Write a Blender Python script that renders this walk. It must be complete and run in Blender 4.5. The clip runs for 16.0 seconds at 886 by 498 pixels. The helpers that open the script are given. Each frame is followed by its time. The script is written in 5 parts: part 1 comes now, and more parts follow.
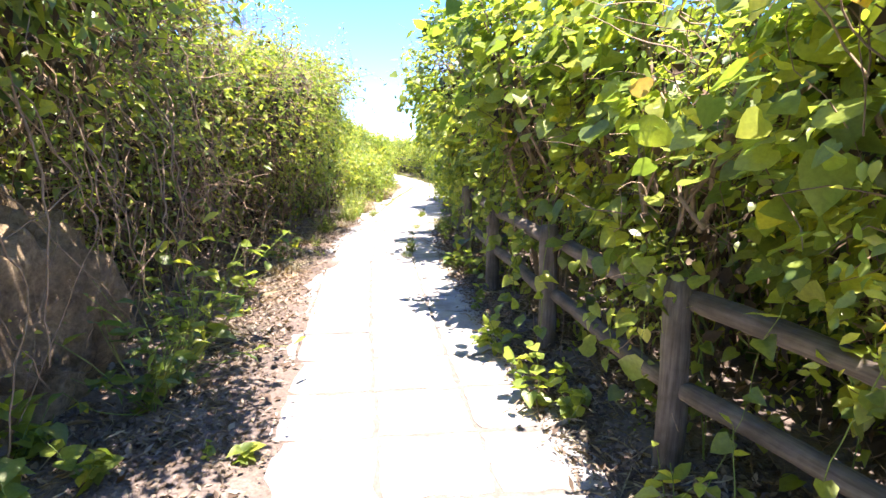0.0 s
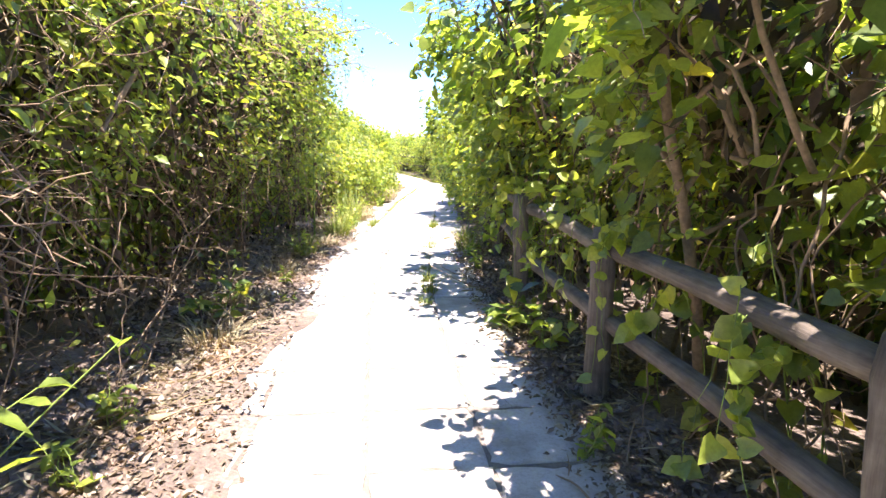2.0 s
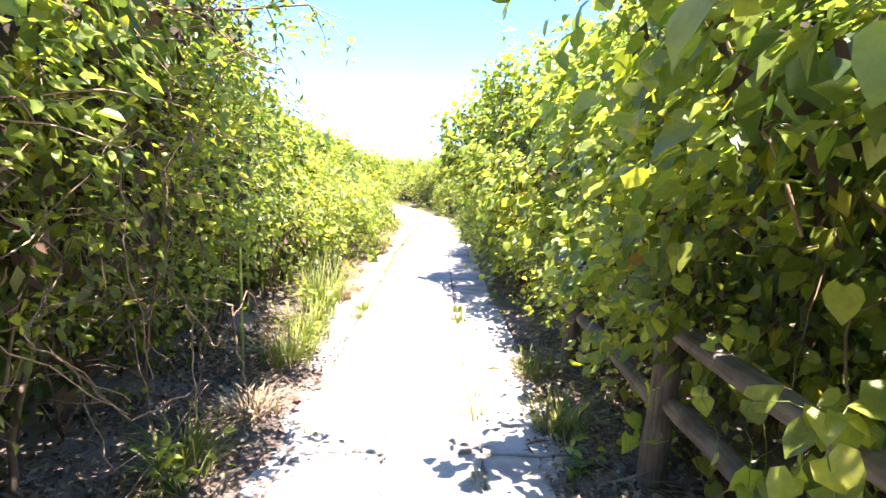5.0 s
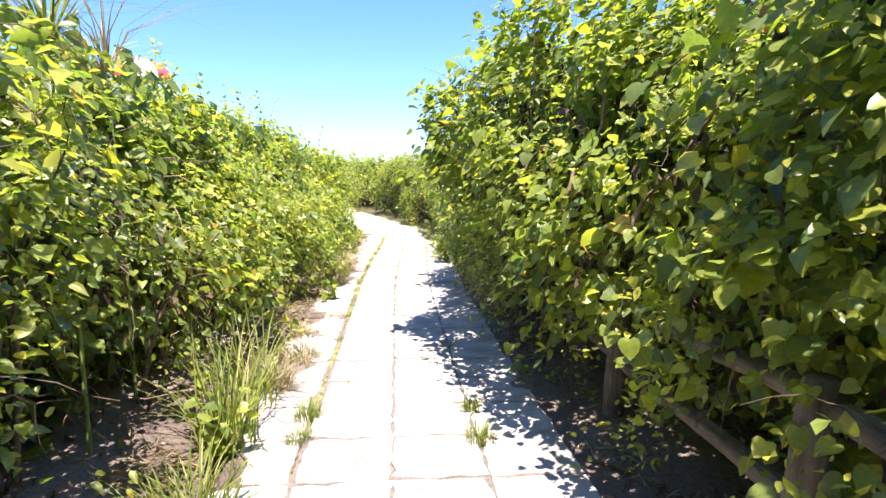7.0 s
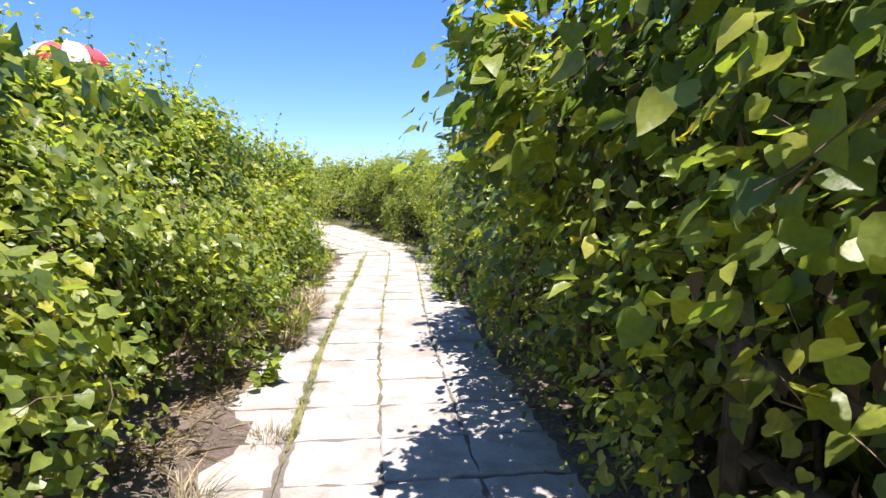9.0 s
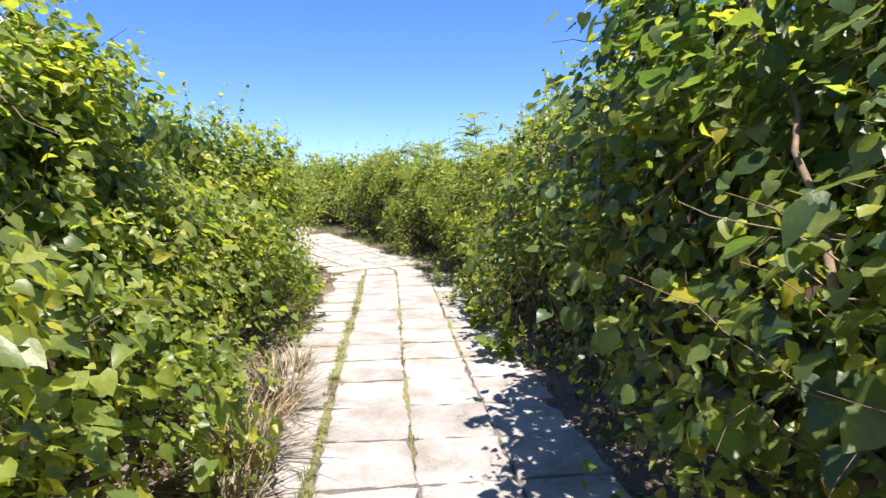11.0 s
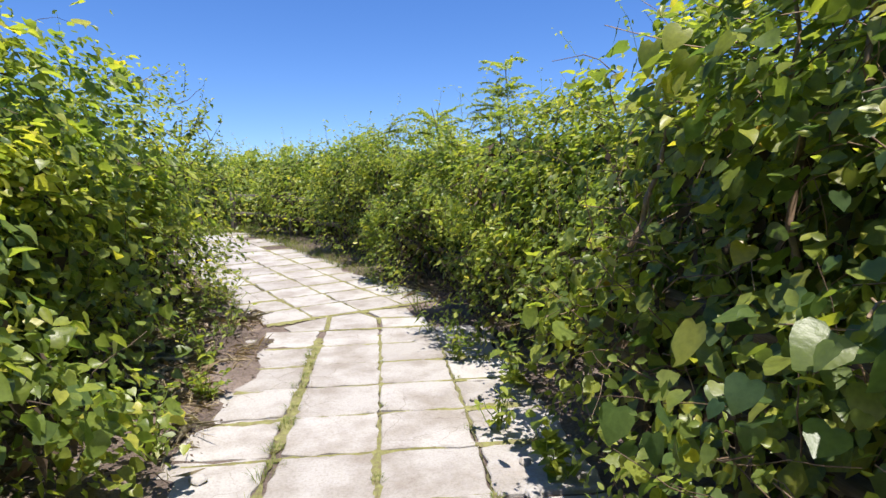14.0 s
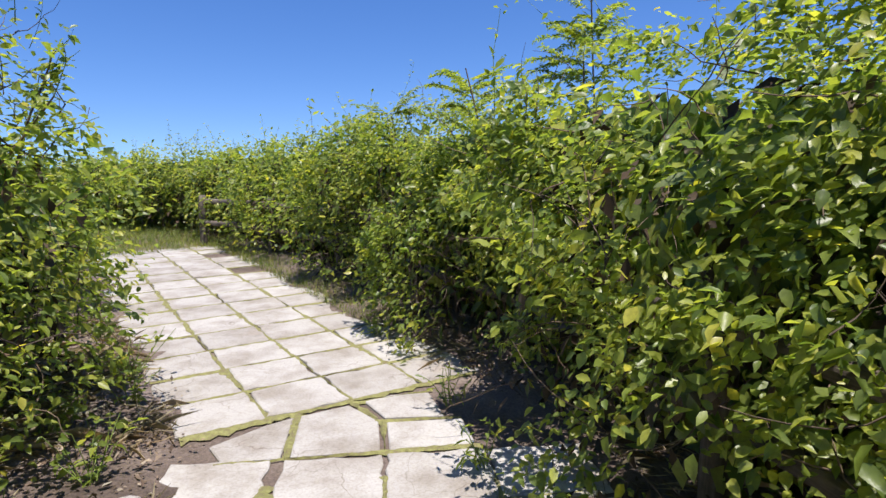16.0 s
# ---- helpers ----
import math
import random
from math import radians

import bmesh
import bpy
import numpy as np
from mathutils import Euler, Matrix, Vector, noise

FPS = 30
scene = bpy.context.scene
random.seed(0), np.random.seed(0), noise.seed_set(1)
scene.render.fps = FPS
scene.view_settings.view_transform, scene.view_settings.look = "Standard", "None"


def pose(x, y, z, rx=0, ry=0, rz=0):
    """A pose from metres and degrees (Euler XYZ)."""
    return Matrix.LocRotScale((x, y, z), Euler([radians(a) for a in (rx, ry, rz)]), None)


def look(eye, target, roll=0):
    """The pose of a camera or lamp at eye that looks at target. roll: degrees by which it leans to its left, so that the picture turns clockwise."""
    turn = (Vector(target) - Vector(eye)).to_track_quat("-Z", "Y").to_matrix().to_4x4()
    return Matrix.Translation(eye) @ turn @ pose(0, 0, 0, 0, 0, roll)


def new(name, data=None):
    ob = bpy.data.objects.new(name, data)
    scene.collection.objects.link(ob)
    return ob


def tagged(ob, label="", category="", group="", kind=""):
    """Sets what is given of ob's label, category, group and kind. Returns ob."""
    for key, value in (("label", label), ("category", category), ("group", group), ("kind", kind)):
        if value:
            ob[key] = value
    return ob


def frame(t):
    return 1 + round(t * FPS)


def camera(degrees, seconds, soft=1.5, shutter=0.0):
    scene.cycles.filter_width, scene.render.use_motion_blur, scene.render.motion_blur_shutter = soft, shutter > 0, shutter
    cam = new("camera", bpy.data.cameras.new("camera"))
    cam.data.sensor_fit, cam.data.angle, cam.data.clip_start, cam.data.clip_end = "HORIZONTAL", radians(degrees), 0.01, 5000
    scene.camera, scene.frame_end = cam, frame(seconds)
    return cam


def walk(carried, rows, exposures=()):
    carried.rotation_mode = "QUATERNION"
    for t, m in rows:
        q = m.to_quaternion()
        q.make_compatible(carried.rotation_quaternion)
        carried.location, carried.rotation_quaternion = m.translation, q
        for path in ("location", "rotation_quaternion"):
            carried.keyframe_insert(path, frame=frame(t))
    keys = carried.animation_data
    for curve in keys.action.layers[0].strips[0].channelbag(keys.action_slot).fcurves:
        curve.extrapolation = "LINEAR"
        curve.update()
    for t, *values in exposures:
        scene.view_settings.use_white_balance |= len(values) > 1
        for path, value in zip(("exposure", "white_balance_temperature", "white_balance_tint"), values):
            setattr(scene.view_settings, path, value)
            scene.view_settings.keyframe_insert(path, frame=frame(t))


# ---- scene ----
# ---- camera and walk ----
PATH = [
    (0.0, 0.000, 0.000, 1.520, 0.10, -10.90, -0.70),
    (0.5, -0.058, 0.590, 1.448, 0.00, -11.00, -0.70),
    (1.0, -0.122, 1.238, 1.311, 0.10, -10.90, -1.00),
    (1.5, -0.173, 2.009, 1.174, 0.10, -11.00, -0.70),
    (2.0, -0.338, 2.743, 1.362, 0.10, -11.00, -1.10),
    (2.5, -0.396, 3.384, 1.491, 0.00, -10.60, -0.80),
    (3.0, -0.482, 4.003, 1.498, 0.20, -10.40, -0.90),
    (3.5, -0.540, 4.666, 1.484, 0.10, -10.20, -1.00),
    (4.0, -0.619, 5.407, 1.506, -0.10, -10.40, -1.10),
    (4.5, -0.734, 6.106, 1.542, -0.20, -9.50, -1.80),
    (5.0, -0.749, 6.797, 1.542, -0.40, -9.00, -1.30),
    (7.5, -1.025, 10.350, 1.477, -5.40, -8.90, -0.20),
    (8.0, -1.009, 11.204, 1.429, -5.80, -8.20, -0.50),
    (10.5, -1.234, 14.841, 1.208, -7.80, -7.90, 0.40),
    (11.0, -1.269, 15.544, 1.209, -7.80, -7.90, 0.30),
    (11.5, -1.203, 16.268, 1.156, -7.90, -7.90, 0.60),
    (12.0, -1.192, 16.929, 1.152, -7.80, -7.70, 0.40),
    (12.5, -1.098, 17.557, 1.064, -7.80, -7.30, 0.60),
    (13.0, -1.049, 18.237, 1.043, -7.90, -7.50, 0.70),
    (13.5, -0.976, 18.896, 0.988, -8.20, -7.40, 0.60),
    (14.0, -0.938, 19.588, 0.953, -8.40, -7.50, 0.70),
    (14.5, -0.920, 20.189, 0.970, -8.40, -7.30, 0.40),
    (15.0, -0.907, 20.884, 0.947, -8.30, -7.20, 0.60),
    (15.5, -0.910, 21.522, 0.946, -8.00, -7.30, 0.40),
    (16.0, -0.850, 22.185, 0.903, -8.00, -7.20, 0.70),
]
cam = camera(76.0, 16.0)
walk(cam, [(t, pose(x, y, z, 90 + pitch, roll, yaw)) for t, x, y, z, yaw, pitch, roll in PATH],
     [(0.0, 2.38, 6650, 20), (2.5, 2.58, 6650, 21), (5.2, 2.72, 6700, 23), (7.3, 1.66, 6650, 20), (8.2, 1.32, 6500, 18), (10.3, 1.12, 6550, 16), (13.5, 0.78, 6500, 14), (16.0, 0.58, 6450, 15)])


# ---- world, sun ----
world = bpy.data.worlds.new("world")
scene.world = world
world.use_nodes = True
wn, wl = world.node_tree.nodes, world.node_tree.links
sky = wn.new("ShaderNodeTexSky")
sky.sky_type, sky.sun_disc = "NISHITA", False
SUN_EL, SUN_AZ = 74.0, 166.0          # degrees above the horizon; clockwise from the way walked
sky.sun_elevation, sky.sun_rotation = radians(SUN_EL), radians(SUN_AZ)
sky.altitude = 800
sky.air_density, sky.dust_density, sky.ozone_density = 1.0, 0.1, 3.0
tone = wn.new("ShaderNodeHueSaturation")
tone.inputs["Saturation"].default_value = 1.26
tone.inputs["Hue"].default_value = 0.510
tone.inputs["Value"].default_value = 1.17
way_up = wn.new("ShaderNodeTexCoord")
lift = wn.new("ShaderNodeVectorMath")
lift.inputs[1].default_value = (0, 0, 0.085)
wl.new(way_up.outputs["Generated"], lift.inputs[0])
wl.new(lift.outputs[0], sky.inputs["Vector"])
wl.new(sky.outputs[0], tone.inputs["Color"])
wl.new(tone.outputs[0], wn["Background"].inputs["Color"])
wn["Background"].inputs["Strength"].default_value = 0.105

sun = new("sun", bpy.data.lights.new("sun", "SUN"))
sun.data.energy, sun.data.angle, sun.data.color = 5.0, radians(0.53), (1.0, 0.95, 0.87)
sun_dir = Vector((math.sin(radians(SUN_AZ)) * math.cos(radians(SUN_EL)), math.cos(radians(SUN_AZ)) * math.cos(radians(SUN_EL)), math.sin(radians(SUN_EL))))
sun.matrix_world = look(sun_dir * 40, (0, 0, 0))

rng = np.random.default_rng(11)


# ---- materials ----
def nodes_of(name):
    m = bpy.data.materials.new(name)
    m.use_nodes = True
    return m, m.node_tree.nodes, m.node_tree.links, m.node_tree.nodes["Principled BSDF"]


def ramp(n, stops, smooth=True):
    r = n.new("ShaderNodeValToRGB")
    r.color_ramp.interpolation = "LINEAR" if smooth else "CONSTANT"
    while len(r.color_ramp.elements) < len(stops):
        r.color_ramp.elements.new(0.5)
    for e, (p, c) in zip(r.color_ramp.elements, stops):
        e.position, e.color = p, (*c, 1)
    return r


def noise_tex(n, l, scale, detail=4, rough=0.6, coord="Object"):
    tc = n.new("ShaderNodeTexCoord")
    t = n.new("ShaderNodeTexNoise")
    t.inputs["Scale"].default_value, t.inputs["Detail"].default_value, t.inputs["Roughness"].default_value = scale, detail, rough
    l.new(tc.outputs[coord], t.inputs["Vector"])
    return t


def mix_rgb(n, l, kind, fac, a, b):
    m = n.new("ShaderNodeMix")
    m.data_type, m.blend_type = "RGBA", kind
    for sock, v in ((m.inputs[0], fac), (m.inputs[6], a), (m.inputs[7], b)):
        if isinstance(v, (int, float)):
            sock.default_value = v
        elif isinstance(v, tuple):
            sock.default_value = (*v, 1)
        else:
            l.new(v, sock)
    return m.outputs[2]


def leaf_material(name, stops, trans=0.55, rough=0.42, gloss=0.65):
    """Leaf blades: hue from leaf to leaf and from clump to clump, fine veins, light through the blade."""
    m, n, l, p = nodes_of(name)
    geo = n.new("ShaderNodeNewGeometry")
    r = ramp(n, stops)
    l.new(geo.outputs["Random Per Island"], r.inputs[0])
    clump = noise_tex(n, l, 2.2, 3)
    cr = ramp(n, [(0.28, (0.60, 0.76, 0.74)), (0.5, (0.95, 1.0, 0.95)), (0.72, (1.24, 1.14, 0.98))])
    l.new(clump.outputs[0], cr.inputs[0])
    col = mix_rgb(n, l, "MULTIPLY", 1.0, r.outputs[0], cr.outputs[0])
    fine = noise_tex(n, l, 55, 3)
    fr = ramp(n, [(0.35, (0.8, 0.8, 0.75)), (0.65, (1.12, 1.1, 1.05))])
    l.new(fine.outputs[0], fr.inputs[0])
    col = mix_rgb(n, l, "MULTIPLY", 0.8, col, fr.outputs[0])
    l.new(col, p.inputs["Base Color"])
    p.inputs["Roughness"].default_value = rough
    p.inputs["Specular IOR Level"].default_value = gloss
    bump = n.new("ShaderNodeBump")
    bump.inputs["Strength"].default_value, bump.inputs["Distance"].default_value = 0.35, 0.004
    l.new(fine.outputs[0], bump.inputs["Height"])
    l.new(bump.outputs[0], p.inputs["Normal"])
    if trans:
        tr = n.new("ShaderNodeBsdfTranslucent")
        tcol = mix_rgb(n, l, "MULTIPLY", 1.0, col, (1.7, 1.7, 0.8))
        l.new(tcol, tr.inputs["Color"])
        mx = n.new("ShaderNodeMixShader")
        mx.inputs[0].default_value = trans
        l.new(p.outputs[0], mx.inputs[1])
        l.new(tr.outputs[0], mx.inputs[2])
        l.new(mx.outputs[0], n["Material Output"].inputs["Surface"])
    return m


GREEN_MID = [(0.0, (0.112, 0.156, 0.042)), (0.45, (0.213, 0.266, 0.053)), (0.8, (0.305, 0.345, 0.062)), (0.985, (0.348, 0.356, 0.053)), (0.996, (0.521, 0.384, 0.042)), (1.0, (0.446, 0.203, 0.042))]
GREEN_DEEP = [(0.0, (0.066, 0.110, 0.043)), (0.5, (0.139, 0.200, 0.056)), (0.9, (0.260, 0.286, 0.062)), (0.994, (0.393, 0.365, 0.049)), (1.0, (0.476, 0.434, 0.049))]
GREEN_LIGHT = [(0.0, (0.127, 0.177, 0.042)), (0.5, (0.243, 0.297, 0.064)), (0.9, (0.384, 0.405, 0.080)), (1.0, (0.491, 0.447, 0.070))]
M_LEAF = leaf_material("leaf green", GREEN_MID, 0.56)
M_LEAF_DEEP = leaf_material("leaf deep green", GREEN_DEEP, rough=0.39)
M_LEAF_LIGHT = leaf_material("leaf light green", GREEN_LIGHT, rough=0.40)
M_YELLOW = leaf_material("yellowed leaf", [(0.0, (0.52, 0.36, 0.03)), (0.6, (0.45, 0.22, 0.03)), (1.0, (0.36, 0.38, 0.05))], 0.3)
M_GRASS = leaf_material("grass blades", [(0.0, (0.09, 0.13, 0.02)), (0.6, (0.17, 0.21, 0.04)), (1.0, (0.30, 0.27, 0.09))], 0.3, 0.6, 0.4)
M_STRAW = leaf_material("dry straw", [(0.0, (0.19, 0.135, 0.09)), (0.6, (0.31, 0.245, 0.17)), (1.0, (0.42, 0.35, 0.255))], 0.15, 0.75, 0.3)
M_LITTER = leaf_material("dead leaf litter", [(0.0, (0.075, 0.048, 0.036)), (0.5, (0.17, 0.12, 0.096)), (0.85, (0.27, 0.205, 0.17)), (1.0, (0.38, 0.32, 0.27))], 0.1, 0.8, 0.3)


# litter brown taken much darker, to deepen the shade inside the hedges
M_THATCH_SHADED = leaf_material("withered leaves darkened for shade", [(0.0, (0.030, 0.020, 0.014)), (0.6, (0.075, 0.050, 0.036)), (1.0, (0.16, 0.11, 0.08))], 0.05, 0.85, 0.3)


def twig_material(name, dark, light):
    m, n, l, p = nodes_of(name)
    geo = n.new("ShaderNodeNewGeometry")
    r = ramp(n, [(0, dark), (1, light)])
    l.new(geo.outputs["Random Per Island"], r.inputs[0])
    t = noise_tex(n, l, 40, 5)
    tr = ramp(n, [(0.3, (0.6, 0.6, 0.6)), (0.7, (1.2, 1.2, 1.2))])
    l.new(t.outputs[0], tr.inputs[0])
    l.new(mix_rgb(n, l, "MULTIPLY", 1.0, r.outputs[0], tr.outputs[0]), p.inputs["Base Color"])
    p.inputs["Roughness"].default_value = 0.85
    return m


M_TWIG = twig_material("twig bark", (0.060, 0.040, 0.026), (0.22, 0.155, 0.10))
M_VINE = twig_material("dry vine", (0.12, 0.075, 0.045), (0.34, 0.24, 0.15))
M_GREENSTEM = twig_material("green stem", (0.10, 0.17, 0.03), (0.24, 0.30, 0.06))


def wood_material():
    """Weathered grey-brown round timber with long grain, checks and lichen."""
    m, n, l, p = nodes_of("weathered fence timber")
    tc = n.new("ShaderNodeTexCoord")
    mp = n.new("ShaderNodeMapping")
    mp.inputs["Scale"].default_value = (30, 30, 1.6)
    l.new(tc.outputs["Object"], mp.inputs[0])
    grain = n.new("ShaderNodeTexNoise")
    grain.inputs["Scale"].default_value, grain.inputs["Detail"].default_value, grain.inputs["Roughness"].default_value = 1.6, 6, 0.7
    l.new(mp.outputs[0], grain.inputs["Vector"])
    g = ramp(n, [(0.28, (0.065, 0.050, 0.040)), (0.5, (0.150, 0.122, 0.098)), (0.75, (0.24, 0.205, 0.168))])
    l.new(grain.outputs[0], g.inputs[0])
    st = noise_tex(n, l, 5, 5)
    s = ramp(n, [(0.35, (0.55, 0.53, 0.5)), (0.62, (1.1, 1.1, 1.08))])
    l.new(st.outputs[0], s.inputs[0])
    l.new(mix_rgb(n, l, "MULTIPLY", 1.0, g.outputs[0], s.outputs[0]), p.inputs["Base Color"])
    p.inputs["Roughness"].default_value = 0.88
    b = n.new("ShaderNodeBump")
    b.inputs["Strength"].default_value, b.inputs["Distance"].default_value = 0.6, 0.006
    l.new(grain.outputs[0], b.inputs["Height"])
    l.new(b.outputs[0], p.inputs["Normal"])
    return m


def slab_material():
    """Pale coral-concrete slab: grain, blotches, hairline cracks, earth stains."""
    m, n, l, p = nodes_of("pale concrete slab")
    info = n.new("ShaderNodeObjectInfo")
    geo = n.new("ShaderNodeNewGeometry")
    tc = n.new("ShaderNodeTexCoord")
    def tex(scale, detail, rough=0.6):
        t = n.new("ShaderNodeTexNoise")
        t.inputs["Scale"].default_value, t.inputs["Detail"].default_value, t.inputs["Roughness"].default_value = scale, detail, rough
        l.new(geo.outputs["Position"], t.inputs["Vector"])
        return t
    base = ramp(n, [(0.0, (0.345, 0.327, 0.305)), (1.0, (0.415, 0.40, 0.38))])
    l.new(info.outputs["Random"], base.inputs[0])
    blot = tex(3.2, 6)
    br = ramp(n, [(0.34, (0.70, 0.655, 0.60)), (0.58, (1.05, 1.05, 1.04))])
    l.new(blot.outputs[0], br.inputs[0])
    col = mix_rgb(n, l, "MULTIPLY", 1.0, base.outputs[0], br.outputs[0])
    speck = tex(70, 4, 0.7)
    sr = ramp(n, [(0.32, (0.72, 0.69, 0.65)), (0.55, (1.03, 1.03, 1.03))])
    l.new(speck.outputs[0], sr.inputs[0])
    col = mix_rgb(n, l, "MULTIPLY", 0.75, col, sr.outputs[0])
    stain = tex(1.3, 7, 0.72)
    stm = ramp(n, [(0.60, (0, 0, 0)), (0.80, (0.8, 0.8, 0.8))])
    l.new(stain.outputs[0], stm.inputs[0])
    col = mix_rgb(n, l, "MIX", stm.outputs[0], col, (0.42, 0.35, 0.29))
    warp = tex(2.5, 3)
    add = n.new("ShaderNodeMix")
    add.data_type = "VECTOR"
    add.inputs[0].default_value = 0.25
    l.new(geo.outputs["Position"], add.inputs[4])
    l.new(warp.outputs["Color"], add.inputs[5])
    vor = n.new("ShaderNodeTexVoronoi")
    vor.feature = "DISTANCE_TO_EDGE"
    vor.inputs["Scale"].default_value = 3.6
    l.new(add.outputs[1], vor.inputs["Vector"])
    crack = ramp(n, [(0.0, (0.58, 0.53, 0.48)), (0.010, (1, 1, 1))])
    l.new(vor.outputs["Distance"], crack.inputs[0])
    keep = tex(1.1, 2)
    km = ramp(n, [(0.44, (0, 0, 0)), (0.58, (1, 1, 1))])
    l.new(keep.outputs[0], km.inputs[0])
    col = mix_rgb(n, l, "MULTIPLY", km.outputs[0], col, crack.outputs[0])
    l.new(col, p.inputs["Base Color"])
    p.inputs["Roughness"].default_value = 0.9
    b = n.new("ShaderNodeBump")
    b.inputs["Strength"].default_value, b.inputs["Distance"].default_value = 0.5, 0.008
    l.new(speck.outputs[0], b.inputs["Height"])
    l.new(b.outputs[0], p.inputs["Normal"])
    return m


def soil_material():
    m, n, l, p = nodes_of("dry soil and litter")
    a = noise_tex(n, l, 1.1, 7, 0.65)
    r = ramp(n, [(0.3, (0.082, 0.060, 0.048)), (0.5, (0.160, 0.124, 0.102)), (0.72, (0.27, 0.222, 0.19))])
    l.new(a.outputs[0], r.inputs[0])
    b2 = noise_tex(n, l, 45, 5, 0.7)
    r2 = ramp(n, [(0.3, (0.5, 0.48, 0.46)), (0.65, (1.25, 1.22, 1.2))])
    l.new(b2.outputs[0], r2.inputs[0])
    l.new(mix_rgb(n, l, "MULTIPLY", 1.0, r.outputs[0], r2.outputs[0]), p.inputs["Base Color"])
    p.inputs["Roughness"].default_value = 0.95
    b = n.new("ShaderNodeBump")
    b.inputs["Strength"].default_value, b.inputs["Distance"].default_value = 1.0, 0.02
    l.new(b2.outputs[0], b.inputs["Height"])
    l.new(b.outputs[0], p.inputs["Normal"])
    return m


def moss_material():
    m, n, l, p = nodes_of("moss and low grass")
    a = noise_tex(n, l, 26, 6, 0.7)
    r = ramp(n, [(0.34, (0.17, 0.135, 0.08)), (0.5, (0.20, 0.195, 0.07)), (0.68, (0.29, 0.285, 0.11))])
    l.new(a.outputs[0], r.inputs[0])
    l.new(r.outputs[0], p.inputs["Base Color"])
    p.inputs["Roughness"].default_value = 0.95
    b = n.new("ShaderNodeBump")
    b.inputs["Strength"].default_value, b.inputs["Distance"].default_value = 1.0, 0.015
    l.new(a.outputs[0], b.inputs["Height"])
    l.new(b.outputs[0], p.inputs["Normal"])
    return m


def rock_material():
    m, n, l, p = nodes_of("tan earthy rock")
    a = noise_tex(n, l, 2.5, 8, 0.7)
    r = ramp(n, [(0.3, (0.12, 0.082, 0.048)), (0.52, (0.32, 0.23, 0.135)), (0.75, (0.50, 0.385, 0.245))])
    l.new(a.outputs[0], r.inputs[0])
    b2 = noise_tex(n, l, 22, 7, 0.75)
    r2 = ramp(n, [(0.32, (0.45, 0.43, 0.40)), (0.6, (1.15, 1.15, 1.15))])
    l.new(b2.outputs[0], r2.inputs[0])
    l.new(mix_rgb(n, l, "MULTIPLY", 1.0, r.outputs[0], r2.outputs[0]), p.inputs["Base Color"])
    p.inputs["Roughness"].default_value = 0.95
    b = n.new("ShaderNodeBump")
    b.inputs["Strength"].default_value, b.inputs["Distance"].default_value = 1.0, 0.05
    l.new(b2.outputs[0], b.inputs["Height"])
    l.new(b.outputs[0], p.inputs["Normal"])
    return m


def sand_material():
    m, n, l, p = nodes_of("pale joint sand")
    a = noise_tex(n, l, 30, 5, 0.7)
    r = ramp(n, [(0.3, (0.085, 0.072, 0.06)), (0.6, (0.16, 0.14, 0.118))])
    l.new(a.outputs[0], r.inputs[0])
    l.new(r.outputs[0], p.inputs["Base Color"])
    p.inputs["Roughness"].default_value = 0.95
    return m


M_SAND = sand_material()
M_WOOD, M_SLAB, M_SOIL, M_MOSS, M_ROCK = wood_material(), slab_material(), soil_material(), moss_material(), rock_material()


# ---- plan: ground height, path, hedge lines ----
GY = np.array([-30, 7.5, 9, 10, 12, 14, 16, 18, 20.5, 23, 25, 26.5, 28, 31, 36, 60])
GZ = np.array([0.0, 0.0, -0.02, -0.06, -0.16, -0.26, -0.34, -0.385, -0.45, -0.515, -0.54, -0.525, -0.475, -0.36, -0.24, 0.0])


def smooth(a, b, v):
    t = np.clip((np.asarray(v, float) - a) / (b - a), 0, 1)
    return t * t * (3 - 2 * t)


def terrain(x, y):
    y = np.asarray(y, float)
    z = sum(np.interp(y + d, GY, GZ) for d in (-0.8, -0.4, 0, 0.4, 0.8)) / 5
    return z + 3.6 * smooth(4.2, 1.2, np.hypot(np.asarray(x) + 11.6, y - 32.2))


CENTRE = np.array([(-0.05, -6), (-0.10, 0), (-0.30, 2.5), (-0.52, 4), (-0.68, 5.2), (-0.90, 7), (-1.00, 8.5), (-1.04, 11), (-1.05, 16.5), (-1.045, 18.2), (-0.975, 20.4), (-0.85, 23), (-0.77, 25.2)])


def centre(y):
    return np.interp(y, CENTRE[:, 1], CENTRE[:, 0])


BEND = radians(27)
BEND_AHEAD, BEND_SIDE = Vector((-math.sin(BEND), math.cos(BEND), 0)), Vector((math.cos(BEND), math.sin(BEND), 0))


